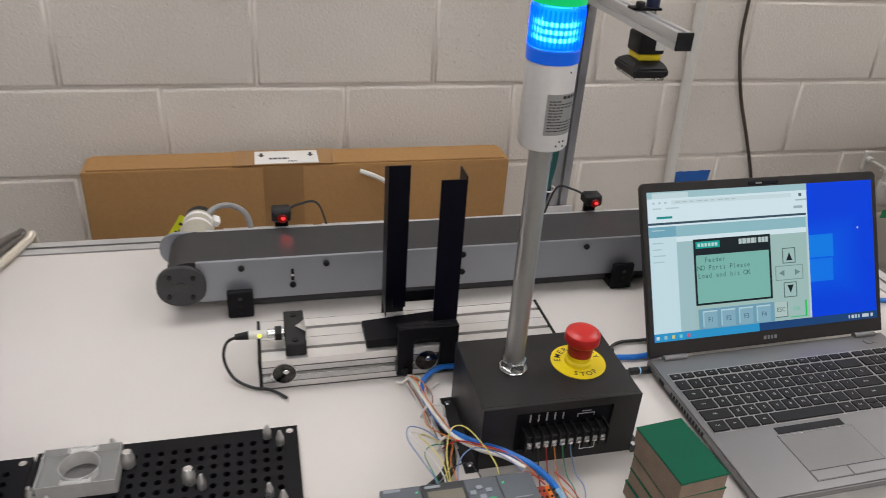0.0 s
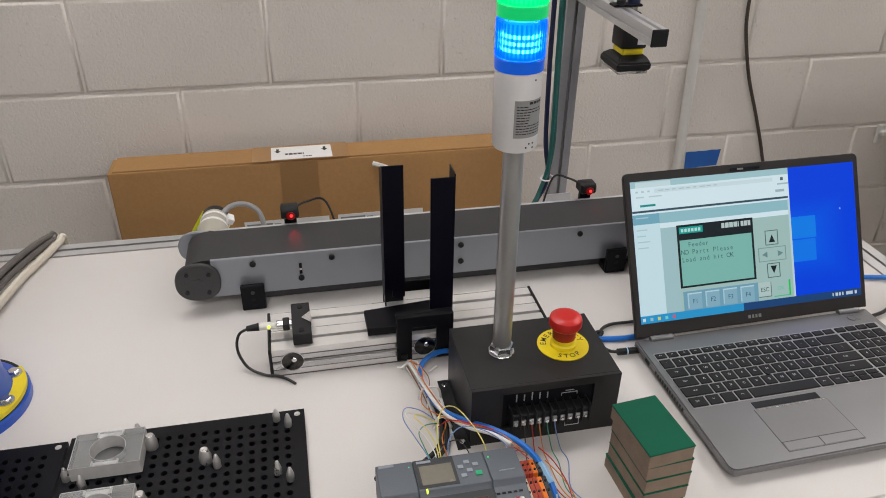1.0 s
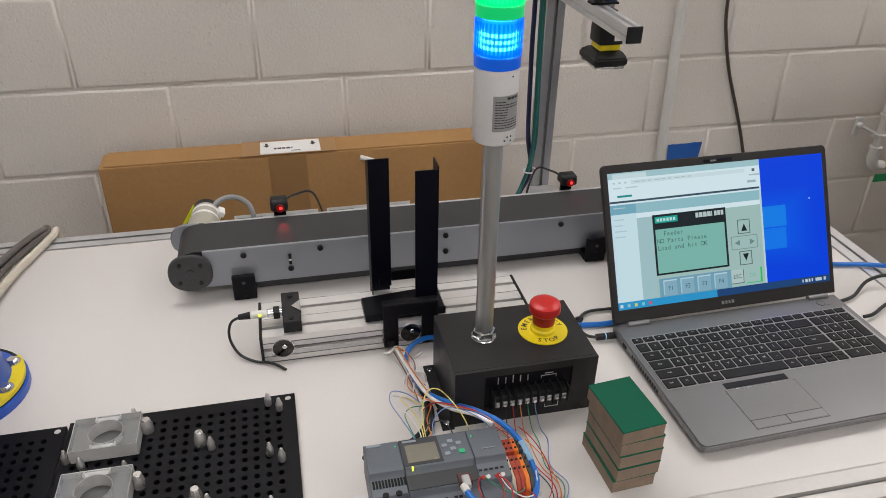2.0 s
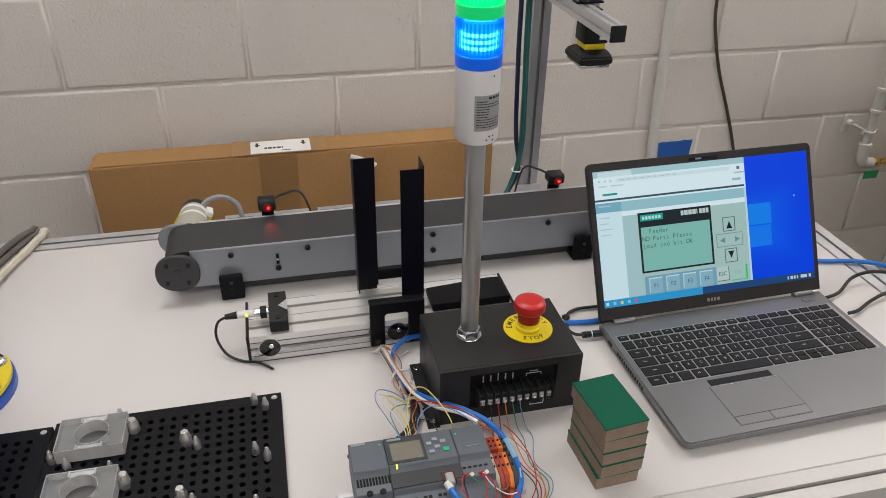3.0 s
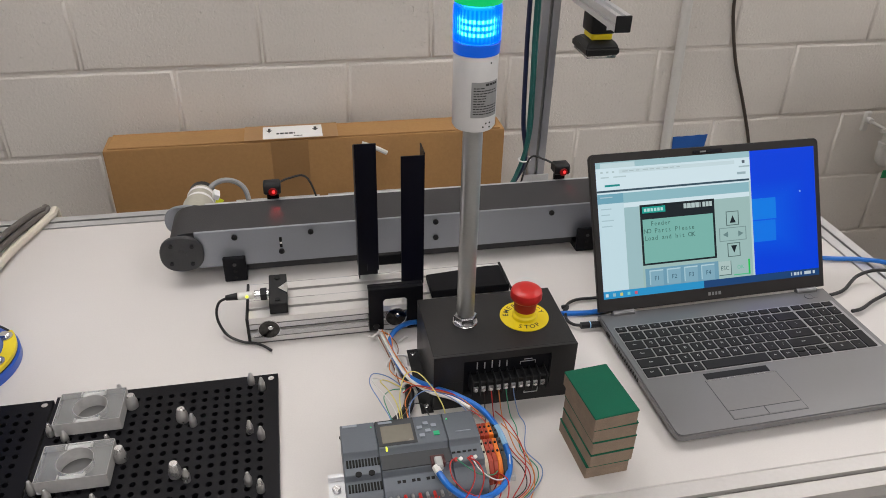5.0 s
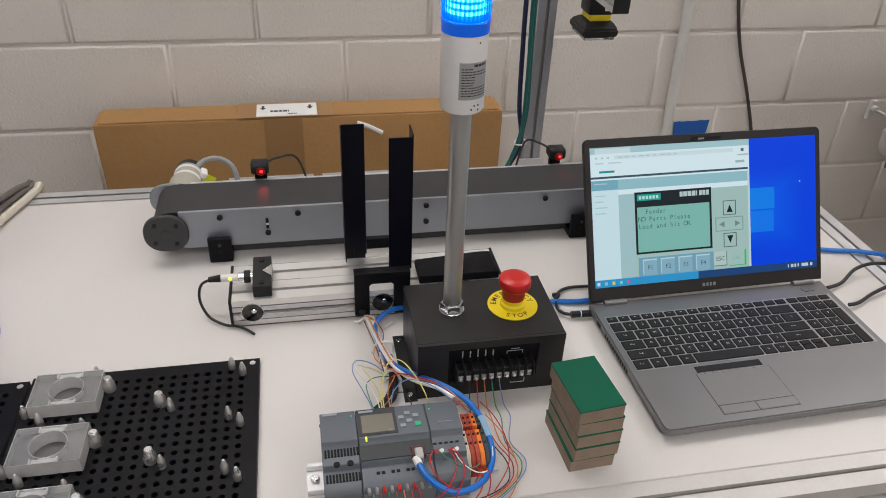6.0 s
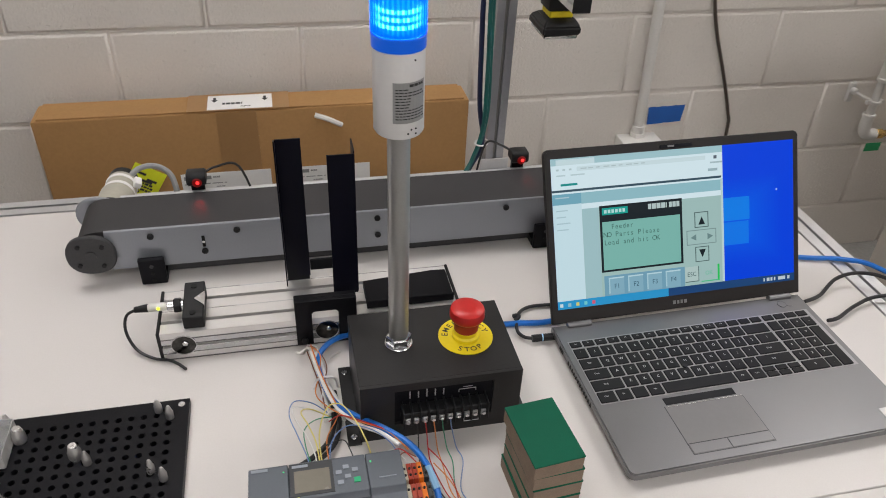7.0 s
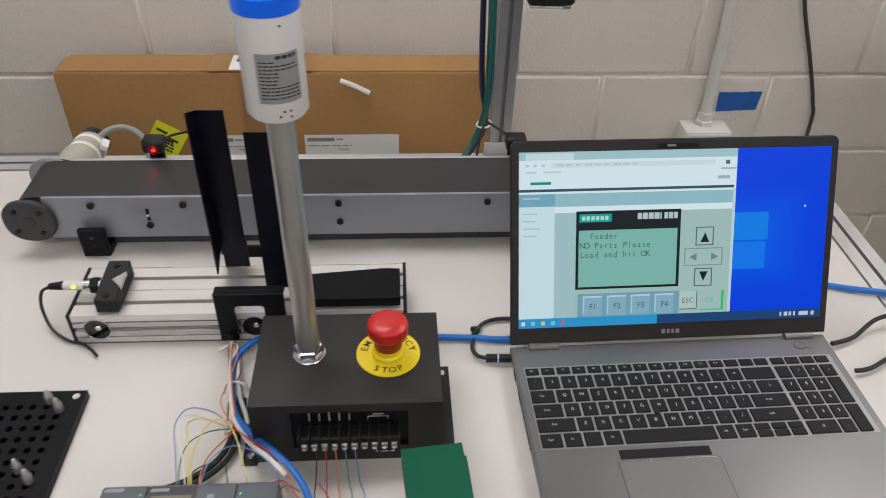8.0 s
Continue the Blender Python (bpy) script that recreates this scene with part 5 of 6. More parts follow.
    for k in range(5):
        scr("menu_line", 0.012, 0.065 - 0.008 * (k % 3), 0.252 + (0.085 if k else 0) + 0.042 * max(k - 1, 0), 0.260 + (0.085 if k else 0) + 0.042 * max(k - 1, 0), (0.48, 0.68, 0.76), 3)
    scr("banner", 0.112, 0.682, 0.232, 0.305, (0.33, 0.60, 0.68), 2)
    scr("panel_shade", 0.112, 0.682, 0.34, 0.945, (0.42, 0.64, 0.68), 2)
    scr("panel", 0.178, 0.682, 0.34, 0.945, (0.42, 0.62, 0.60), 3)
    scr("scroll_edge", 0.682, 0.690, 0.225, 0.945, (0.60, 0.78, 0.80), 3)
    scr("display_frame", 0.180, 0.516, 0.333, 0.782, DARK, 4)
    scr("maker_plate", 0.190, 0.293, 0.350, 0.396, (0.01, 0.42, 0.36), 5)
    for k in range(6):
        scr("plate_mark", 0.198 + 0.0148 * k, 0.208 + 0.0148 * k, 0.362, 0.385, (0.55, 0.85, 0.82), 6)
    for a, b in ((0.376, 0.389), (0.392, 0.408), (0.411, 0.427), (0.430, 0.446), (0.449, 0.453), (0.462, 0.474), (0.477, 0.490), (0.493, 0.505)):
        scr("title_mark", a, b, 0.350, 0.386, (0.55, 0.68, 0.68), 5)
    scr("lcd", 0.189, 0.506, 0.442, 0.768, (0.24, 0.56, 0.50), 5)
    for k, s in enumerate(("  Feeder", "NO Parts Please", "Load and hit OK")):
        for i, ch in enumerate(s):
            if ch != " ":
                words("lcd_text", ch, 0.200 + 0.0152 * i, 0.478 + 0.053 * k, 0.0088, (0.06, 0.16, 0.14), 6, "CENTER")
    scr("key_strip", 0.188, 0.520, 0.808, 0.945, (0.20, 0.42, 0.56), 4)
    for k in range(4):
        a = 0.205 + 0.078 * k
        scr("soft_key", a, a + 0.062, 0.822, 0.940, (0.27, 0.50, 0.63), 5)
        scr("soft_key_edge", a, a + 0.062, 0.822, 0.831, (0.55, 0.78, 0.86), 6)
        scr("soft_key_edge", a, a + 0.005, 0.822, 0.930, (0.45, 0.70, 0.80), 6)
        words("key_name", "F%d" % (k + 1), a + 0.033, 0.885, 0.0085, (0.05, 0.14, 0.20), 6, "CENTER")
    outline(0.567, 0.626, 0.440, 0.548, (0.10, 0.16, 0.16), 4)
    tri("up", 0.597, 0.500, 0.014, 0.028, DARK, 5)
    outline(0.532, 0.658, 0.562, 0.665, (0.24, 0.36, 0.36), 4)
    tri("left", 0.560, 0.614, 0.012, 0.022, (0.18, 0.30, 0.30), 5)
    tri("right", 0.632, 0.614, 0.012, 0.022, (0.18, 0.30, 0.30), 5)
    outline(0.567, 0.626, 0.680, 0.786, (0.10, 0.16, 0.16), 4)
    tri("down", 0.597, 0.728, 0.014, 0.028, DARK, 5)
    scr("esc_key", 0.522, 0.580, 0.815, 0.922, (0.52, 0.68, 0.66), 4)
    scr("button_edge", 0.577, 0.580, 0.815, 0.922, (0.12, 0.2, 0.2), 5)
    scr("button_edge", 0.522, 0.580, 0.916, 0.922, (0.12, 0.2, 0.2), 5)
    words("key_name", "ESC", 0.549, 0.868, 0.0080, (0.05, 0.12, 0.13), 6, "CENTER")
    words("key_name", "OK", 0.622, 0.870, 0.0075, (0.15, 0.62, 0.40), 6, "CENTER")
    scr("button_edge", 0.660, 0.668, 0.815, 0.930, (0.02, 0.66, 0.12), 5)
    scr("button_edge", 0.590, 0.668, 0.922, 0.930, (0.10, 0.62, 0.30), 5)
    scr("taskbar", 0, 0.45, 0.945, 1, (0.03, 0.36, 0.72), 2)
    scr("taskbar", 0.45, 1, 0.945, 1, (0.015, 0.07, 0.22), 2)
    for k, c in enumerate(((0.7, 0.85, 0.9), (0.35, 0.6, 0.7), (0.75, 0.7, 0.2), (0.2, 0.7, 0.75), (0.75, 0.12, 0.2))):
        scr("task_icon", 0.008 + 0.032 * k, 0.020 + 0.032 * k, 0.962, 0.985, c, 3)
    for a, b in ((0.862, 0.867), (0.876, 0.888), (0.893, 0.901), (0.908, 0.914), (0.927, 0.958), (0.968, 0.978)):
        scr("tray_icon", a, b, 0.960, 0.984, (0.62, 0.72, 0.8), 3)


laptop()


# ---- stack of green boards ----
def board_stack():
    rng = random.Random(9)
    first = None
    for k in range(5):
        z = TZ + 0.0182 * k
        x, y = -0.1685 + (rng.uniform(-0.0018, 0.0018) if k < 4 else -0.003), 0.740 + (rng.uniform(-0.0018, 0.0018) if k < 4 else -0.003)
        m = pose(x, y, z, 0, 0, 4.0 + rng.uniform(-1.2, 1.2) + (1.2 if k == 4 else 0))
        if first is None:
            first = thing("green_block", label="brown fibreboard block with a green felt face, in a stack", category="block", group="stacked green blocks", m=m)
            part("core", box(-0.0245, 0.0245, -0.0365, 0.0365, 0, 0.0158, 0.0005), M_FIBRE, first, "rough brown fibreboard edge")
            part("face", box(-0.0249, 0.0249, -0.0369, 0.0369, 0.0159, 0.0180, 0.0005), M_FELT, first, "dark green face")
        else:
            copy_thing(first, m)


board_stack()


# ---- perforated fixture plates with pins and clear blocks ----
def fixture_plate(x0, x1, y0, y1, label):
    t = thing("fixture_plate", ((x0 + x1) / 2, (y0 + y1) / 2, TZ), label, "fixture plate", "perforated plates")
    p, r, z0, z1 = 0.0127, 0.0035, 0.7522, 0.7592
    mx, my = 0.0135, 0.0135
    nx, ny = int((x1 - x0 - 2 * mx) / p) + 1, int((y1 - y0 - 2 * my) / p) + 1
    cx0, cy0 = x1 - mx - nx * p, y1 - my - ny * p
    verts, faces = [], []
    seg = 10
    for i in range(nx):
        for j in range(ny):
            cx, cy = cx0 + (i + 0.5) * p, cy0 + (j + 0.5) * p
            base = len(verts)
            for k in range(seg):
                a = 2 * math.pi * (k + 0.5) / seg
                c, s = math.cos(a), math.sin(a)
                q = 1 / max(abs(c), abs(s))
                verts += [(cx + c * q * p / 2, cy + s * q * p / 2, z1), (cx + c * r, cy + s * r, z1), (cx + c * r, cy + s * r, z0)]
            for k in range(seg):
                a, b = base + 3 * k, base + 3 * ((k + 1) % seg)
                faces += [(a, b, b + 1, a + 1), (a + 1, b + 1, b + 2, a + 2)]
            # fill the corners of each cell
            for sx_, sy_ in ((1, 1), (-1, 1), (-1, -1), (1, -1)):
                near = [base + 3 * k for k in range(seg) if (verts[base + 3 * k][0] - cx) * sx_ > 0 and (verts[base + 3 * k][1] - cy) * sy_ > 0]
                on_x = [v for v in near if abs(abs(verts[v][0] - cx) - p / 2) < 1e-7]
                on_y = [v for v in near if abs(abs(verts[v][1] - cy) - p / 2) < 1e-7]
                if on_x and on_y:
                    vx = max(on_x, key=lambda v: abs(verts[v][1] - cy))
                    vy = max(on_y, key=lambda v: abs(verts[v][0] - cx))
                    verts.append((cx + sx_ * p / 2, cy + sy_ * p / 2, z1))
                    faces.append((vx, len(verts) - 1, vy))
    me = bpy.data.meshes.new("perforated_sheet")
    o = ORIGIN[t.name]
    index, remap, kept = {}, [], []
    for a, b, c in verts:
        q = (round(a, 6), round(b, 6), round(c, 6))
        if q not in index:
            index[q] = len(kept)
            kept.append((a - o.x, b - o.y, c - o.z))
        remap.append(index[q])
    me.from_pydata(kept, [], [tuple(remap[v] for v in f) for f in faces])
    me.materials.append(M_BLACK)
    sheet = new("perforated_sheet", me)
    sheet.parent = t
    tagged(sheet, "black sheet full of round holes")
    ORIGIN[sheet.name] = o
    bd = bmesh.new()
    X0, X1, Y0, Y1 = cx0, cx0 + nx * p, cy0, cy0 + ny * p
    for a in ((x0, X0, y0, y1), (X1, x1, y0, y1), (X0, X1, Y1, y1), (X0, X1, y0, Y0)):
        box(a[0], a[1], a[2], a[3], TZ + 0.0002, z1, bm=bd)
    part("border", bd, M_BLACK, t, smooth=False)
    part("backing", box(X0, X1, Y0, Y1, TZ + 0.0002, z0 - 0.0004), M_SLOT, t)
    for x, y in ((x1 - 0.008, y1 - 0.008), (x0 + 0.008, y1 - 0.008)):
        part("corner_screw", cyl((x, y, z1), (x, y, z1 + 0.0008), 0.0035, seg=14), M_STEEL, t)


def pin(x, y, big):
    z = 0.7592
    prof = [(0, 0.0066), (0.0085, 0.0066), (0.0092, 0.0062), (0.0172, 0.0044), (0.0178, 0.0038)] if big else [(0, 0.0041), (0.0085, 0.0041), (0.0090, 0.0038), (0.0168, 0.0017), (0.0174, 0.0011)]
    t = thing("locating_pin", (x, y, z), "thick tapered steel locating pin" if big else "slim pointed steel locating pin", "pin", "locating pins")
    part("shank", lathe(prof, (x, y, z), seg=18), M_PINMETAL, t)


def clear_block(x, y):
    z = 0.7592
    t = thing("acrylic_block", (x, y, z), "clear acrylic block with a round bore on the perforated plate", "block", "clear acrylic blocks")
    b = holed_block(0.068, 0.048, 0.0170, 0.0182, 28)
    bmesh.ops.translate(b, vec=(x, y, z), verts=b.verts)
    ob = part("block", b, M_ACRYLIC, t)
    ob.visible_shadow = False
    w, d, h = 0.0342, 0.0242, 0.0170
    part("floor_pad", box(x - w, x + w, y - d, y + d, z - 0.0001, z + 0.0004), M_FROSTFLOOR, t, "frosted underside")
    for a in ((x - w - 0.0006, x - w - 0.0001, y - d, y + d), (x + w + 0.0001, x + w + 0.0006, y - d, y + d), (x - w, x + w, y - d - 0.0006, y - d - 0.0001), (x - w, x + w, y + d + 0.0001, y + d + 0.0006)):
        part("sawn_edge", box(*a, z, z + h), M_FROST, t, "frosted white sawn edge")
    part("bore_wall", lathe([(0.0006, 0.0176), (0.0006, 0.0181), (h - 0.0002, 0.0181), (h - 0.0002, 0.0176), (0.0006, 0.0176)], (x, y, z), seg=32, caps=False), M_FROSTBORE, t, "frosted bore")
    for s in (-1, 1):
        for q in (-1, 1):
            part("notch_wall", box(x + q * 0.0125 - 0.0008, x + q * 0.0125 + 0.0008, y + s * 0.0208 - 0.0032, y + s * 0.0208 + 0.0032, z + h - 0.004, z + h + 0.0005, 0.0003), M_FROST, t, "pale notch edge")
        part("notch_floor", box(x - 0.0115, x + 0.0115, y + s * 0.0208 - 0.0030, y + s * 0.0208 + 0.0030, z + h - 0.0042, z + h - 0.0036), M_FROSTBORE, t)


fixture_plate(-0.757, -0.507, 0.655, 0.914, "black perforated fixture plate with steel pins and clear blocks")
fixture_plate(-1.010, -0.760, 0.655, 0.910, "black perforated fixture plate beside another")
for y in (0.882, 0.802, 0.722):
    clear_block(-0.7105, y - 0.0075)
    pin(-0.670, y + 0.002, True)
    pin(-0.686, y + 0.0235, False)
    pin(-0.7500, y - 0.029, False)
    pin(-0.7320, y - 0.0430, False)
for y in (0.9005, 0.821, 0.7475):
    pin(-0.538, y, False)
    pin(-0.5255, y - 0.011, False)
for y in (0.852, 0.7725, 0.693):
    pin(-0.612, y, True)
    pin(-0.600, y - 0.0095, False)


# ---- programmable controller ----
def controller():
    t = thing("logic_controller", (-0.375, 0.73, TZ), "slate grey logic controller with a small screen on a metal rail", "controller", moved=(0.004, 0, 0))
    body = [(0.776, 0.757), (0.776, 0.796), (0.772, 0.800), (0.731, 0.803), (0.728, 0.796), (0.708, 0.795), (0.706, 0.788), (0.690, 0.787), (0.684, 0.780), (0.684, 0.757)]
    ps = part("power_module", prism(body, "x", -0.4455, -0.4098, 0.0007), M_PLC, t, "slate grey power supply module")
    lm = part("logic_module", prism(body, "x", -0.4091, -0.3382, 0.0007), M_PLC, t, "slate grey logic module")
    ex = part("output_module", prism(body, "x", -0.3375, -0.3045, 0.0007), M_PLC, t, "slate grey output module")
    rl = part("rail", box(-0.462, -0.268, 0.712, 0.747, TZ, TZ + 0.0012), M_ALU, t, "slotted metal mounting rail")
    for y in (0.712, 0.742):
        part("rail_lip", box(-0.462, -0.268, y, y + 0.005, TZ + 0.0012, TZ + 0.008, 0.0006), M_ALU, rl)
    part("rail_screw", cyl((-0.454, 0.7295, TZ + 0.0012), (-0.454, 0.7295, TZ + 0.006), 0.0045, seg=14, bevel=0.0008), M_STEEL, rl)
    # vents in the power module
    for yv, zv in ((0.722, 0.7961), (0.698, 0.7881)):
        for k in range(11):
            x = -0.443 + 0.0031 * k
            part("vent", box(x, x + 0.0020, yv - 0.0045, yv + 0.0045, zv - 0.001, zv + 0.0008), M_SLOT, ps)
    for x in (-0.432, -0.419):
        part("terminal_screw", cyl((x, 0.7085, 0.7948), (x, 0.7085, 0.7962), 0.0032, seg=14), M_SLOT, ps)
    part("module_mark", box(-0.443, -0.428, 0.768, 0.771, 0.8003, 0.8008), M_PLCKEY, ps)
    part("led", box(-0.4145, -0.4130, 0.7635, 0.7645, 0.8008, 0.8016), M_LED, ps)
    # screen, keys and sockets of the logic module
    sl = lambda y: 0.8000 + (0.772 - y) * 0.0732
    def on_face(nm, x0, x1, y0, y1, material, parent, up=0.0006, label=""):
        b = bmesh.new()
        q = [(y0, sl(y0) - 0.0005), (y1, sl(y1) - 0.0005), (y1, sl(y1) + up), (y0, sl(y0) + up)]
        prism(q, "x", x0, x1, bm=b)
        return part(nm, b, material, parent, label, smooth=False)
    fr = on_face("screen_frame", -0.4085, -0.3690, 0.7335, 0.7715, M_PLCDARK, lm, 0.0006, "dark screen surround")
    on_face("screen", -0.4045, -0.3722, 0.7370, 0.7625, M_LCDOFF, lm, 0.0009, "dim display")
    on_face("module_mark", -0.4060, -0.3915, 0.7665, 0.7695, M_PLCKEY, lm, 0.0010)
    for i, (x, y) in enumerate(((-0.3570, 0.7600), (-0.3640, 0.7545), (-0.3490, 0.7555), (-0.3560, 0.7485), (-0.3630, 0.7425))):
        on_face("key", x - 0.0027, x + 0.0027, y - 0.0022, y + 0.0022, M_PLCKEY, lm, 0.0012, "light grey key")
    on_face("key", -0.3510, -0.3450, 0.7405, 0.7460, M_GREENKEY, lm, 0.0012, "green key")
    on_face("led", -0.3345, -0.3330, 0.7615, 0.7630, M_LED, ex, 0.0012)
    on_face("module_mark", -0.328, -0.312, 0.7415, 0.7425, M_PLCKEY, ex, 0.0008)
    part("status_lamp", box(-0.4022, -0.4008, 0.7290, 0.7322, 0.800, 0.8036), M_LEDY, lm, "lit yellow status lamp")
    part("dark_band", box(-0.4085, -0.3380, 0.7090, 0.7275, 0.7952, 0.7964), M_PLCDARK, lm, "dark recessed band")
    sk = part("network_socket", box(-0.3595, -0.3450, 0.7070, 0.7190, 0.7900, 0.7978, 0.0006), mat("dark_red_socket", (0.075, 0.018, 0.016), 0.5, vary=0.15, vscale=60), lm, "network socket")
    part("plug", box(-0.3562, -0.3482, 0.7010, 0.7150, 0.7930, 0.8005, 0.0012), mat("clear_grey_plug", (0.42, 0.42, 0.41), 0.25, vary=0.08), sk, "clear network plug")
    for k in range(5):
        part("slot", box(-0.3365 + 0.0056 * k, -0.3330 + 0.0056 * k, 0.7185, 0.7205, 0.7963, 0.7968), M_SLOT, ex)
    for g in range(3):
        for k in range(2):
            x = -0.395 + 0.0145 * g + 0.005 * k
            part("slot", box(x, x + 0.0034, 0.6975, 0.7005, 0.7870, 0.7882), M_SLOT, lm)
    for k in range(9):
        x = -0.4035 + 0.0072 * k
        part("ferrule", cyl((x, 0.686, 0.7820), (x, 0.6785, 0.7840), 0.0017, seg=8), WIRE["red"] if k in (2, 4, 6) else M_GREYINK, lm)
    for k, x in enumerate((-0.3350, -0.3300, -0.3195, -0.3150)):
        part("ferrule", cyl((x, 0.7125, 0.7930), (x, 0.7065, 0.8010), 0.0021, seg=8), WIRE["red"] if k % 2 == 0 else M_WHITE, ex)


def terminal_blocks():
    t = thing("terminal_blocks", (-0.288, 0.738, TZ), "cream, rust red and orange terminal blocks on the rail", "terminal block", moved=(0.0025, 0, 0))
    for k, m in enumerate((M_CREAM, M_TREDD, M_TREDD, M_TORANGE, M_PLCDARK)):
        x = -0.3025 + 0.0049 * k
        b = part("terminal", prism([(0.768, TZ + 0.008), (0.768, 0.783), (0.748, 0.785), (0.747, 0.778), (0.742, 0.778), (0.741, 0.787), (0.712, 0.785), (0.704, 0.776), (0.704, TZ + 0.008)], "x", x, x + 0.0046, 0.0004), m, t,
                 ("cream terminal", "rust red terminal", "rust red terminal", "orange terminal", "dark end stop")[k])
        for y, z in ((0.761, 0.7838), (0.753, 0.7845), (0.735, 0.7868), (0.724, 0.7860)):
            part("screw_hole", cyl((x + 0.0024, y, z - 0.001), (x + 0.0024, y, z + 0.0008), 0.0013, seg=8), M_SLOT, b)


controller()
terminal_blocks()


# ---- wires and cables on the table ----
def cable(name, label, runs, base):
    t = thing(name, base, label, "cable")
    for nm, pts, r, material in runs:
        part(nm, tube(pts, r, 8 if r > 0.0015 else 6), material, t)


cable("network_cable", "blue network cable looping from the table to the controller", [
    ("cord", [(-0.318, 0.978, 0.766), (-0.336, 0.978, 0.766), (-0.355, 0.966, 0.766), (-0.367, 0.942, 0.766), (-0.364, 0.905, 0.768), (-0.354, 0.868, 0.772), (-0.334, 0.838, 0.780), (-0.310, 0.811, 0.788), (-0.288, 0.787, 0.788), (-0.275, 0.763, 0.783),
              (-0.270, 0.738, 0.777), (-0.272, 0.712, 0.775), (-0.285, 0.688, 0.775), (-0.306, 0.674, 0.778), (-0.328, 0.672, 0.785), (-0.344, 0.682, 0.794), (-0.352, 0.702, 0.797)], 0.0033, M_BLUEWIRE),
    ("boot", [(-0.350, 0.696, 0.7965), (-0.3522, 0.704, 0.797)], 0.0040, M_CLEARTUBE),
    ("sleeve", [(-0.2745, 0.761, 0.7826), (-0.270, 0.738, 0.777)], 0.0040, mat("pale_blue_sleeve", (0.22, 0.42, 0.62), 0.35, vary=0.05))], (-0.33, 0.85, TZ))
cable("network_cable", "blue network cable running behind the laptop", [
    ("cord", [(-0.165, 0.982, 0.7545), (-0.12, 0.979, 0.7545), (-0.06, 0.978, 0.7545), (0.05, 1.02, 0.7545), (0.20, 1.075, 0.7545), (0.30, 1.058, 0.7545), (0.345, 1.046, 0.755), (0.39, 1.034, 0.756), (0.425, 1.005, 0.758), (0.47, 0.94, 0.735), (0.50, 0.86, 0.60), (0.50, 0.82, 0.30), (0.50, 0.80, 0.006)], 0.0036, M_BLUEWIRE)], (0.1, 1.0, TZ))
cable("power_cable", "black laptop power cable with a barrel plug", [
    ("cord", [(-0.02, 1.010, 0.754), (-0.062, 1.008, 0.754), (-0.090, 1.008, 0.754), (-0.108, 0.998, 0.755), (-0.117, 0.980, 0.755), (-0.121, 0.962, 0.756), (-0.116, 0.950, 0.757), (-0.106, 0.945, 0.758)], 0.0022, M_BLACKWIRE),
    ("plug", [(-0.108, 0.9450, 0.758), (-0.092, 0.9445, 0.758), (-0.0785, 0.9440, 0.758)], 0.0045, M_BLACK_SOFT),
    ("ring", [(-0.0960, 0.9447, 0.758), (-0.0945, 0.9446, 0.758)], 0.0047, mat("pale_blue_ring", (0.35, 0.6, 0.85), 0.4, vary=0.02)),
    ("knot", [(-0.118, 0.983, 0.755), (-0.113, 0.986, 0.760), (-0.119, 0.990, 0.757)], 0.003, M_BLACKWIRE)], (-0.1, 0.97, TZ))
cable("black_cable", "black cable curving off behind the laptop over the table edge", [
    ("cord", [(0.275, 0.955, 0.757), (0.305, 0.965, 0.756), (0.340, 0.985, 0.764), (0.375, 0.985, 0.770), (0.41, 0.965, 0.768), (0.45, 0.92, 0.74), (0.48, 0.86, 0.55), (0.48, 0.85, 0.006)], 0.0026, M_BLACKWIRE)], (0.35, 0.97, TZ))
cable("black_cable", "black cable plugged into the laptop's side", [
    ("cord", [(0.282, 0.915, 0.757), (0.300, 0.918, 0.757), (0.335, 0.935, 0.757), (0.375, 0.945, 0.760), (0.415, 0.935, 0.760), (0.45, 0.90, 0.73), (0.47, 0.84, 0.52), (0.47, 0.82, 0.006)], 0.0026, M_BLACKWIRE)], (0.35, 0.93, TZ))
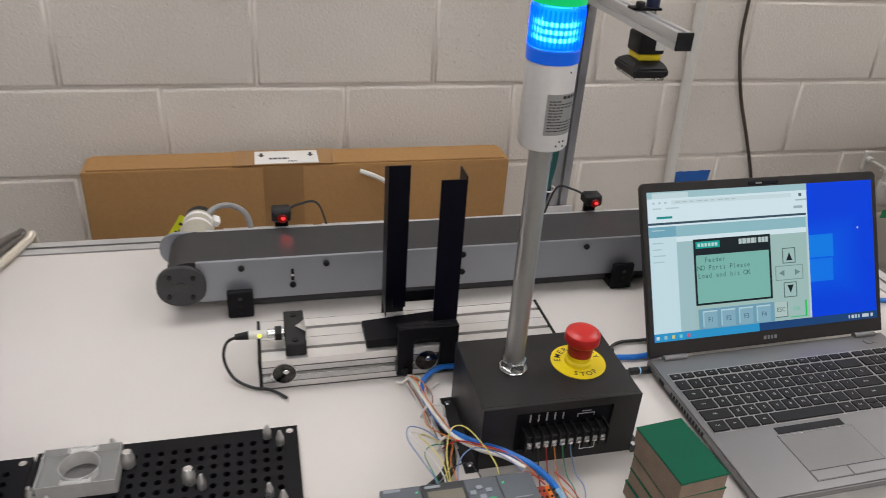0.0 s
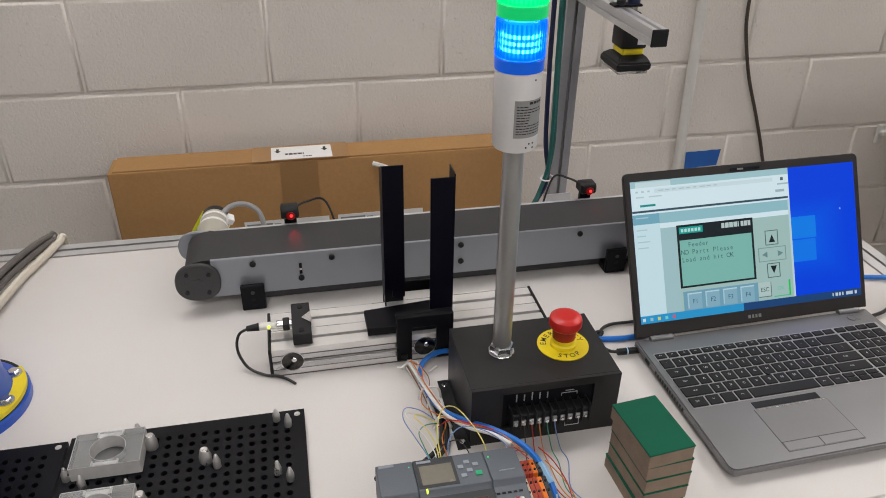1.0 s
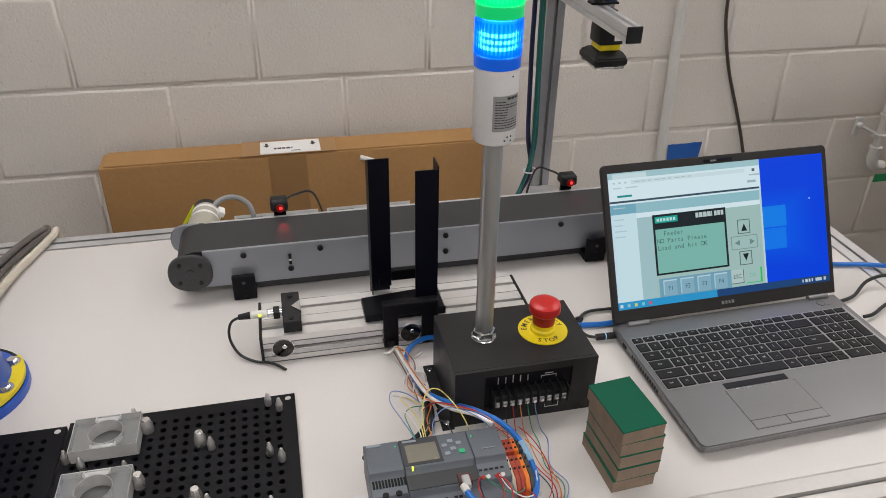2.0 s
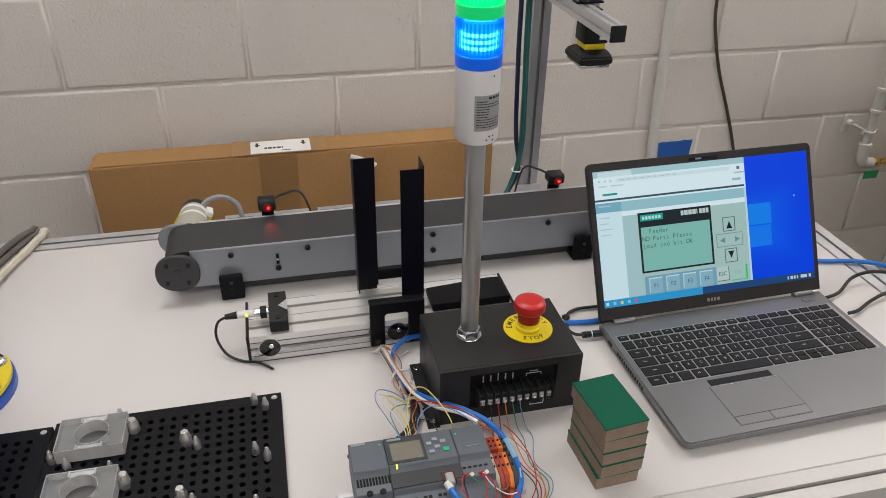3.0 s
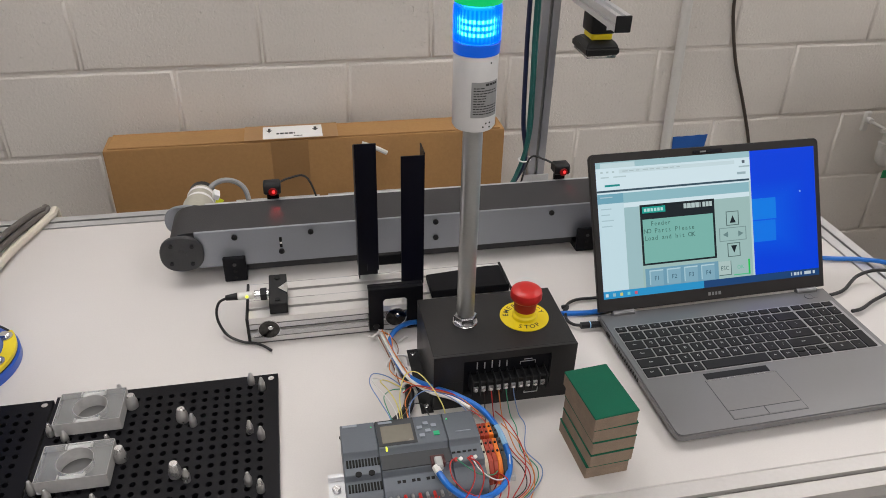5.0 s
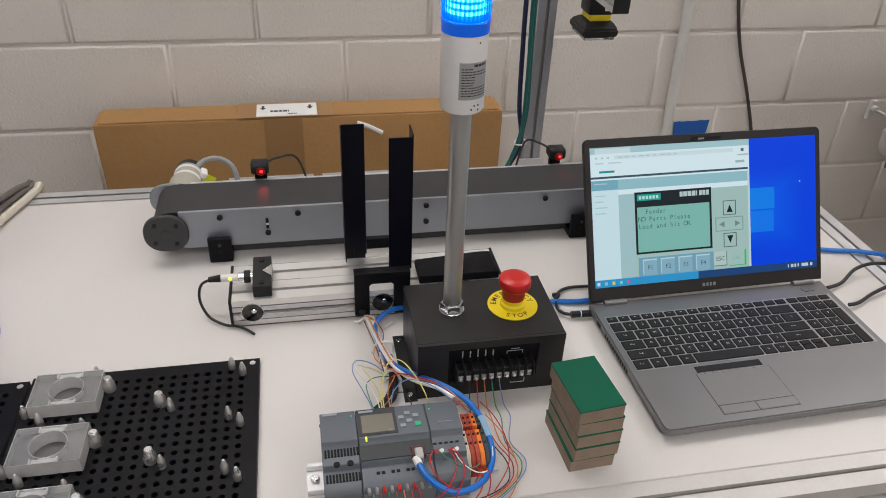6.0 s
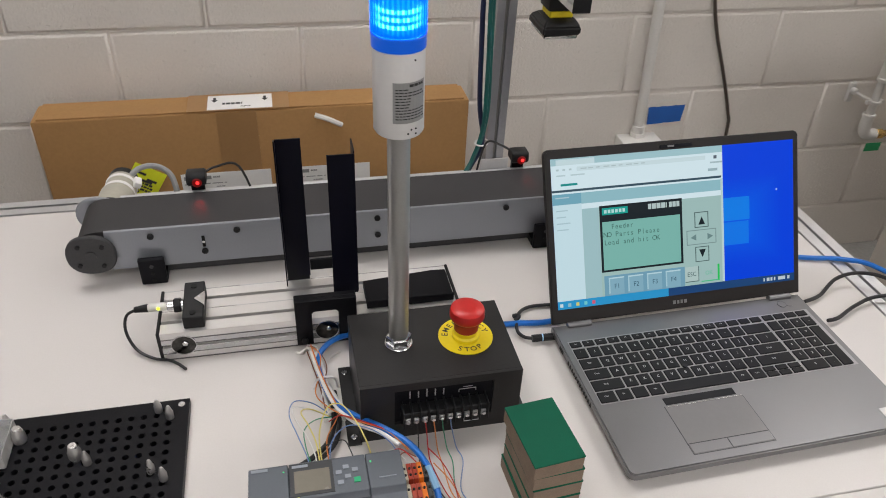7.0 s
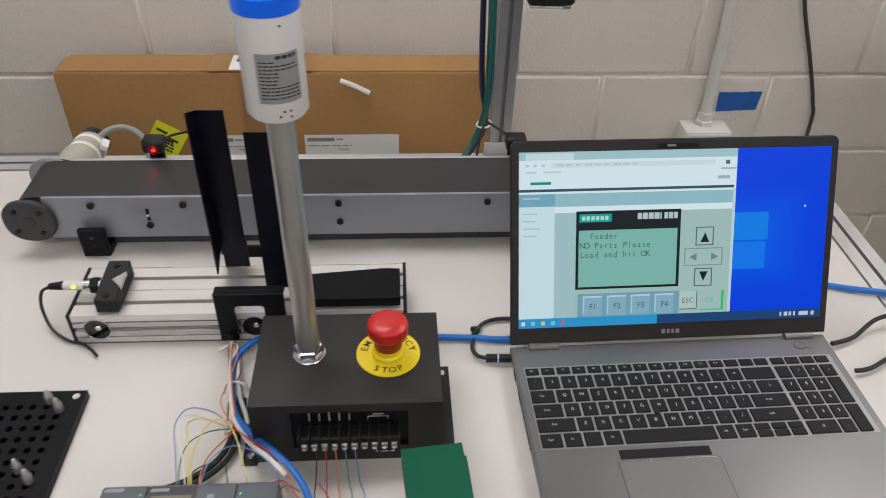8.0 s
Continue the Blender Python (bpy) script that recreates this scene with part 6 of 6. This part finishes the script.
cable("wire_bundle", "bundle of white, orange and black wires tied beside the control box", [
    ("white_cord", [(-0.377, 0.976, 0.757), (-0.366, 0.950, 0.763), (-0.358, 0.905, 0.762), (-0.348, 0.878, 0.760), (-0.344, 0.868, 0.757)], 0.0021, WIRE["white"]),
    ("white_cord", [(-0.374, 0.970, 0.760), (-0.369, 0.930, 0.768), (-0.362, 0.890, 0.772), (-0.352, 0.858, 0.774), (-0.334, 0.828, 0.780), (-0.314, 0.806, 0.788), (-0.298, 0.788, 0.788)], 0.0022, WIRE["white"]),
    ("white_cord", [(-0.377, 0.968, 0.755), (-0.370, 0.930, 0.757), (-0.364, 0.895, 0.757), (-0.360, 0.858, 0.756)], 0.0021, WIRE["white"]),
    ("orange_wire", [(-0.373, 0.970, 0.766), (-0.3705, 0.945, 0.7715), (-0.3655, 0.915, 0.7735), (-0.3600, 0.890, 0.7750), (-0.3530, 0.862, 0.7765)], 0.0008, WIRE["orange"]),
    ("brown_wire", [(-0.378, 0.966, 0.759), (-0.3725, 0.935, 0.7605), (-0.3675, 0.905, 0.7600), (-0.3640, 0.870, 0.7585)], 0.0008, WIRE["brown"]),
    ("white_wire", [(-0.377, 0.972, 0.764), (-0.366, 0.958, 0.770), (-0.371, 0.935, 0.766), (-0.364, 0.905, 0.766), (-0.369, 0.880, 0.762)], 0.0008, WIRE["white"]),
    ("orange_wire", [(-0.376, 0.974, 0.762), (-0.364, 0.945, 0.772), (-0.368, 0.915, 0.768), (-0.373, 0.892, 0.764), (-0.362, 0.868, 0.768), (-0.340, 0.836, 0.780), (-0.308, 0.806, 0.790), (-0.290, 0.782, 0.786)], 0.00068, WIRE["orange"]),
    ("orange_wire", [(-0.372, 0.976, 0.758), (-0.362, 0.950, 0.766), (-0.358, 0.925, 0.768), (-0.366, 0.90, 0.764)], 0.00068, WIRE["brown"]),
    ("cable_tie", [(-0.374, 0.908, 0.756), (-0.368, 0.909, 0.770), (-0.352, 0.906, 0.772), (-0.348, 0.905, 0.757)], 0.0014, M_WHITE),
    ("cable_tie", [(-0.382, 0.972, 0.752), (-0.390, 0.966, 0.760), (-0.386, 0.960, 0.764), (-0.378, 0.965, 0.766)], 0.0013, M_CLEARTUBE),
    ("cable_tie", [(-0.352, 0.960, 0.7515), (-0.344, 0.962, 0.756), (-0.340, 0.968, 0.7515)], 0.0013, M_CLEARTUBE),
    ("cable_tie", [(-0.366, 0.862, 0.752), (-0.360, 0.864, 0.764), (-0.352, 0.862, 0.766), (-0.345, 0.860, 0.752)], 0.0018, M_CLEARTUBE)], (-0.36, 0.9, TZ))
cable("black_cable", "black power cable bending into the controller", [
    ("cord", [(-0.358, 0.905, 0.756), (-0.356, 0.880, 0.757), (-0.357, 0.855, 0.757), (-0.366, 0.828, 0.757), (-0.388, 0.808, 0.757), (-0.412, 0.797, 0.758), (-0.432, 0.789, 0.764), (-0.440, 0.780, 0.775)], 0.0030, M_BLACKWIRE),
    ("cord", [(-0.3525, 0.900, 0.756), (-0.3515, 0.872, 0.757), (-0.352, 0.850, 0.757), (-0.360, 0.824, 0.757), (-0.384, 0.802, 0.757), (-0.410, 0.790, 0.757)], 0.0026, M_BLACKWIRE)], (-0.38, 0.83, TZ))
cable("input_wires", "thin coloured wires arching into the controller's inputs", [
    ("blue_wire", [(-0.362, 0.868, 0.758), (-0.378, 0.874, 0.770), (-0.396, 0.868, 0.782), (-0.402, 0.845, 0.788), (-0.395, 0.815, 0.790), (-0.388, 0.788, 0.792), (-0.386, 0.777, 0.790)], 0.0006, WIRE["blue"]),
    ("white_wire", [(-0.362, 0.864, 0.758), (-0.384, 0.866, 0.772), (-0.398, 0.856, 0.786), (-0.396, 0.832, 0.795), (-0.386, 0.806, 0.798), (-0.380, 0.785, 0.796), (-0.379, 0.777, 0.790)], 0.0006, WIRE["white"]),
    ("yellow_wire", [(-0.360, 0.862, 0.758), (-0.380, 0.860, 0.776), (-0.390, 0.845, 0.790), (-0.384, 0.820, 0.798), (-0.378, 0.795, 0.800), (-0.376, 0.777, 0.790)], 0.00068, WIRE["yellow"]),
    ("yellow_wire", [(-0.374, 0.777, 0.790), (-0.374, 0.800, 0.806), (-0.364, 0.826, 0.812), (-0.350, 0.828, 0.812), (-0.338, 0.808, 0.808), (-0.330, 0.785, 0.802), (-0.327, 0.777, 0.790)], 0.00068, WIRE["yellow"]),
    ("green_wire", [(-0.358, 0.862, 0.758), (-0.376, 0.850, 0.770), (-0.388, 0.828, 0.782), (-0.388, 0.800, 0.790), (-0.384, 0.777, 0.790)], 0.0006, WIRE["green"]),
    ("orange_wire", [(-0.352, 0.862, 0.760), (-0.356, 0.840, 0.775), (-0.366, 0.812, 0.786), (-0.368, 0.790, 0.792), (-0.367, 0.777, 0.790)], 0.00068, WIRE["orange"]),
    ("brown_wire", [(-0.362, 0.856, 0.758), (-0.350, 0.846, 0.776), (-0.330, 0.824, 0.788), (-0.305, 0.804, 0.790), (-0.288, 0.783, 0.786)], 0.00068, WIRE["red"]),
    ("blue_wire", [(-0.367, 0.777, 0.790), (-0.362, 0.798, 0.796), (-0.345, 0.812, 0.798), (-0.322, 0.806, 0.794), (-0.306, 0.790, 0.790), (-0.300, 0.775, 0.786)], 0.0006, WIRE["blue"]),
    ("dark_wire", [(-0.380, 0.777, 0.790), (-0.372, 0.792, 0.794), (-0.352, 0.800, 0.792), (-0.346, 0.786, 0.792), (-0.344, 0.777, 0.790)], 0.0006, WIRE["dark"])], (-0.37, 0.82, TZ))
for k, c in enumerate(("dark", "red", "orange", "green", "blue")):
    x = -0.2753 + 0.0088 * k
    cable("strip_wire", "thin " + c + " wire hanging from the terminal strip", [
        (c + "_wire", [(x, 0.8150, 0.7845), (x + 0.001, 0.812, 0.774), (x + 0.001 * k, 0.800, 0.757), (x + 0.002 * k, 0.785, 0.7525), (-0.262 + 0.005 * k, 0.750, 0.7525), (-0.252 + 0.005 * k, 0.722, 0.7525), (-0.258 + 0.003 * k, 0.697, 0.7535), (-0.285, 0.678 - 0.003 * k, 0.760), (-0.32, 0.668 - 0.003 * k, 0.768)], 0.0006, WIRE[c])], (x, 0.75, TZ))
cable("output_wires", "red, green and white wires around the output terminals", [
    ("red_wire", [(-0.3350, 0.7065, 0.801), (-0.3400, 0.694, 0.806), (-0.3385, 0.680, 0.802), (-0.325, 0.672, 0.790), (-0.305, 0.676, 0.776), (-0.290, 0.695, 0.770), (-0.286, 0.706, 0.772)], 0.00068, WIRE["red"]),
    ("red_wire", [(-0.3195, 0.7065, 0.801), (-0.3165, 0.692, 0.804), (-0.3190, 0.678, 0.798), (-0.332, 0.668, 0.784), (-0.350, 0.666, 0.776)], 0.00068, WIRE["red"]),
    ("red_wire", [(-0.3180, 0.7065, 0.801), (-0.3105, 0.694, 0.804), (-0.3085, 0.680, 0.796), (-0.320, 0.664, 0.780)], 0.00068, WIRE["red"]),
    ("green_wire", [(-0.3300, 0.7065, 0.801), (-0.322, 0.696, 0.800), (-0.310, 0.692, 0.792), (-0.294, 0.697, 0.782), (-0.286, 0.707, 0.776)], 0.0006, WIRE["green"]),
    ("white_wire", [(-0.3150, 0.7065, 0.801), (-0.308, 0.694, 0.794), (-0.292, 0.690, 0.782), (-0.276, 0.700, 0.776), (-0.270, 0.722, 0.780)], 0.00068, WIRE["white"]),
    ("red_wire", [(-0.292, 0.704, 0.775), (-0.288, 0.690, 0.778), (-0.292, 0.676, 0.772), (-0.308, 0.664, 0.764)], 0.00068, WIRE["red"]),
    ("red_wire", [(-0.286, 0.704, 0.775), (-0.280, 0.690, 0.778), (-0.286, 0.672, 0.770), (-0.304, 0.660, 0.760)], 0.00068, WIRE["red"]),
    ("brown_wire", [(-0.306, 0.765, 0.786), (-0.296, 0.776, 0.790), (-0.284, 0.772, 0.786)], 0.0006, WIRE["brown"]),
    ("red_wire", [(-0.312, 0.777, 0.790), (-0.298, 0.779, 0.792), (-0.285, 0.766, 0.786)], 0.0006, WIRE["red"]),
    ("white_wire", [(-0.316, 0.777, 0.790), (-0.304, 0.781, 0.790), (-0.295, 0.770, 0.786)], 0.0006, WIRE["white"]),
    ("red_wire", [(-0.270, 0.782, 0.784), (-0.258, 0.765, 0.778), (-0.250, 0.740, 0.768), (-0.254, 0.712, 0.760), (-0.275, 0.685, 0.757)], 0.0006, WIRE["red"]),
    ("orange_wire", [(-0.268, 0.765, 0.782), (-0.252, 0.745, 0.770), (-0.244, 0.715, 0.757), (-0.252, 0.690, 0.7535), (-0.27, 0.668, 0.7535)], 0.0006, WIRE["orange"])], (-0.3, 0.72, TZ))
for k, c in enumerate(("brown", "blue", "red", "green", "brown", "orange", "red", "red")):
    x = -0.4035 + 0.0072 * k
    cable("input_wire", "thin " + c + " wire from the controller's front terminals", [
        ("wire", [(x, 0.6785, 0.784), (x + 0.001, 0.671, 0.780), (x + 0.004, 0.664, 0.768), (x + 0.010 + 0.002 * k, 0.657, 0.7535 + 0.0005 * k)], 0.0006, WIRE[c])], (x, 0.67, TZ))


# ---- robot at the table's end ----
def robot():
    x, y = -0.898, 0.998
    t = thing("robot", (x, y, TZ), "blue robot arm on a yellow-rimmed round base", "robot")
    fl = part("base_flange", lathe([(0, 0.078), (0.010, 0.078), (0.012, 0.0765), (0.0125, 0.05)], (x, y, TZ), seg=56), M_ROBOTBLUE, t, "blue round base")
    part("gasket", lathe([(0, 0.0755), (0.0015, 0.0755)], (x, y, TZ + 0.0126), seg=56), M_BLACK_SOFT, fl)
    yb = bmesh.new()
    n = 22
    a0, a1 = -62, 36
    ring = []
    for k in range(n + 1):
        a = math.radians(a0 + (a1 - a0) * k / n)
        ring.append([yb.verts.new((x + r * math.cos(a), y + r * math.sin(a), TZ + z)) for r, z in ((0.053, 0.0142), (0.053, 0.0195), (0.0755, 0.0195), (0.0755, 0.0142))])
    for p, q in zip(ring, ring[1:]):
        for i in range(4):
            yb.faces.new((p[i], p[(i + 1) % 4], q[(i + 1) % 4], q[i]))
    yb.faces.new(ring[0])
    yb.faces.new(ring[-1])
    part("yellow_rim", yb, M_YELLOW, fl, "yellow painted rim")
    for a in (28, -18, -58, 90, 150, 210):
        c, s = math.cos(math.radians(a)), math.sin(math.radians(a))
        bo = part("bolt", hexnut((x + 0.064 * c, y + 0.064 * s, TZ + 0.0205), 0.0062, 0.0045), M_STEEL, fl, "steel hexagon bolt")
        part("washer", cyl((x + 0.064 * c, y + 0.064 * s, TZ + 0.0192), (x + 0.064 * c, y + 0.064 * s, TZ + 0.0208), 0.0095, seg=18), M_STEEL, bo)
    part("column", lathe([(0, 0.072), (0.006, 0.060), (0.016, 0.0565), (0.05, 0.055), (0.085, 0.053), (0.100, 0.046), (0.107, 0.030), (0.108, 0.01)], (x, y, TZ + 0.014), seg=48), M_ROBOTBLUE, t, "blue tapered column")
    sh = bmesh.new()
    lathe([(0, 0.04), (0.006, 0.064), (0.03, 0.076), (0.13, 0.078), (0.155, 0.068), (0.165, 0.03)], (x, y, TZ + 0.205), seg=40, bm=sh)
    part("shoulder", sh, M_ROBOTBLUE, t, "blue rounded shoulder")
    part("neck", cyl((x - 0.01, y, TZ + 0.13), (x - 0.015, y, TZ + 0.21), 0.038, seg=32), M_BLACK_SOFT, t)
    part("upper_arm", box(x - 0.26, x - 0.03, y - 0.045, y + 0.035, TZ + 0.26, TZ + 0.35, 0.02, seg=3), M_ROBOTBLUE, t)
    cable("arched_cables", "grey and cream robot cables arching over the table's back edge", [
        ("grey_cable", [(-0.920, 1.04, 0.8180), (-0.922, 1.12, 0.7880), (-0.919, 1.18, 0.7720), (-0.908, 1.26, 0.7670), (-0.888, 1.33, 0.7640), (-0.876, 1.372, 0.7580), (-0.873, 1.388, 0.745), (-0.873, 1.390, 0.60)], 0.0050, M_ROBOTWIRE),
        ("grey_cable", [(-0.930, 1.04, 0.8200), (-0.932, 1.12, 0.7910), (-0.929, 1.18, 0.7750), (-0.918, 1.26, 0.7690), (-0.898, 1.33, 0.7660), (-0.886, 1.374, 0.7590), (-0.882, 1.390, 0.745), (-0.882, 1.392, 0.60)], 0.0046, M_BLACKWIRE),
        ("grey_cable", [(-0.924, 1.04, 0.8280), (-0.926, 1.12, 0.8000), (-0.924, 1.18, 0.7830), (-0.913, 1.26, 0.7770), (-0.893, 1.33, 0.7730), (-0.880, 1.376, 0.7640), (-0.877, 1.394, 0.745), (-0.877, 1.396, 0.60)], 0.0050, M_ROBOTWIRE),
        ("cream_cable", [(-0.910, 1.04, 0.8100), (-0.911, 1.12, 0.7790), (-0.908, 1.18, 0.7630), (-0.897, 1.26, 0.7580), (-0.877, 1.33, 0.7570), (-0.866, 1.370, 0.7560), (-0.863, 1.388, 0.745), (-0.863, 1.390, 0.60)], 0.0062, M_CREAMWIRE),
        ("cable_tie", [(-0.908, 1.185, 0.7560), (-0.915, 1.186, 0.7920), (-0.937, 1.19, 0.7880), (-0.933, 1.188, 0.7660), (-0.908, 1.185, 0.7560)], 0.0018, M_WHITE)], (-0.9, 1.2, TZ))


robot()


# ---- the painted blocks of the wall ----
def wall_blocks():
    w, h = 0.4027, 0.2022
    def block_mesh(w):
        b = bmesh.new()
        rings = []
        for inset, y in ((0.0, 0.0075), (0.0008, 0.0048), (0.0028, 0.0016), (0.0070, 0.0)):
            rings.append([b.verts.new(p) for p in ((-w / 2 + inset, y, inset), (w / 2 - inset, y, inset), (w / 2 - inset, y, h - inset), (-w / 2 + inset, y, h - inset))])
        for r0, r1 in zip(rings, rings[1:]):
            for i in range(4):
                b.faces.new((r0[i], r0[(i + 1) % 4], r1[(i + 1) % 4], r1[i]))
        b.faces.new(rings[-1])
        bmesh.ops.recalc_face_normals(b, faces=b.faces)
        for f in b.faces:
            f.smooth = len(f.edges) == 4 and f.calc_area() < 0.01
        me = bpy.data.meshes.new("block")
        b.to_mesh(me)
        b.free()
        me.materials.append(M_WALL)
        return me
    full = block_mesh(w)
    rng = random.Random(11)
    for k in range(-4, 11):
        z = 0.7855 + 0.2070 * k + 0.0024
        if z < -0.06 or z + h > 2.9:
            continue
        off = -0.120 if k % 2 == 0 else -0.3270
        for i in range(-6, 9):
            x = off + 0.4075 * i + 0.20375
            if x - w / 2 < -2.6 or x + w / 2 > 3.4:
                continue
            ob = new("block", full)
            ob.parent = WALL
            ob.location = (x, WY + rng.uniform(-0.0004, 0.0004), z)


wall_blocks()


def motions():
    walk(PUSHER, [(0.0, pose(0, 0, 0)), (1.8, pose(0, 0, 0)), (1.95, pose(0.004, 0, 0)), (2.45, pose(0.113, 0, 0)), (2.6, pose(0.119, 0, 0)), (8.0, pose(0.119, 0, 0))])


motions()
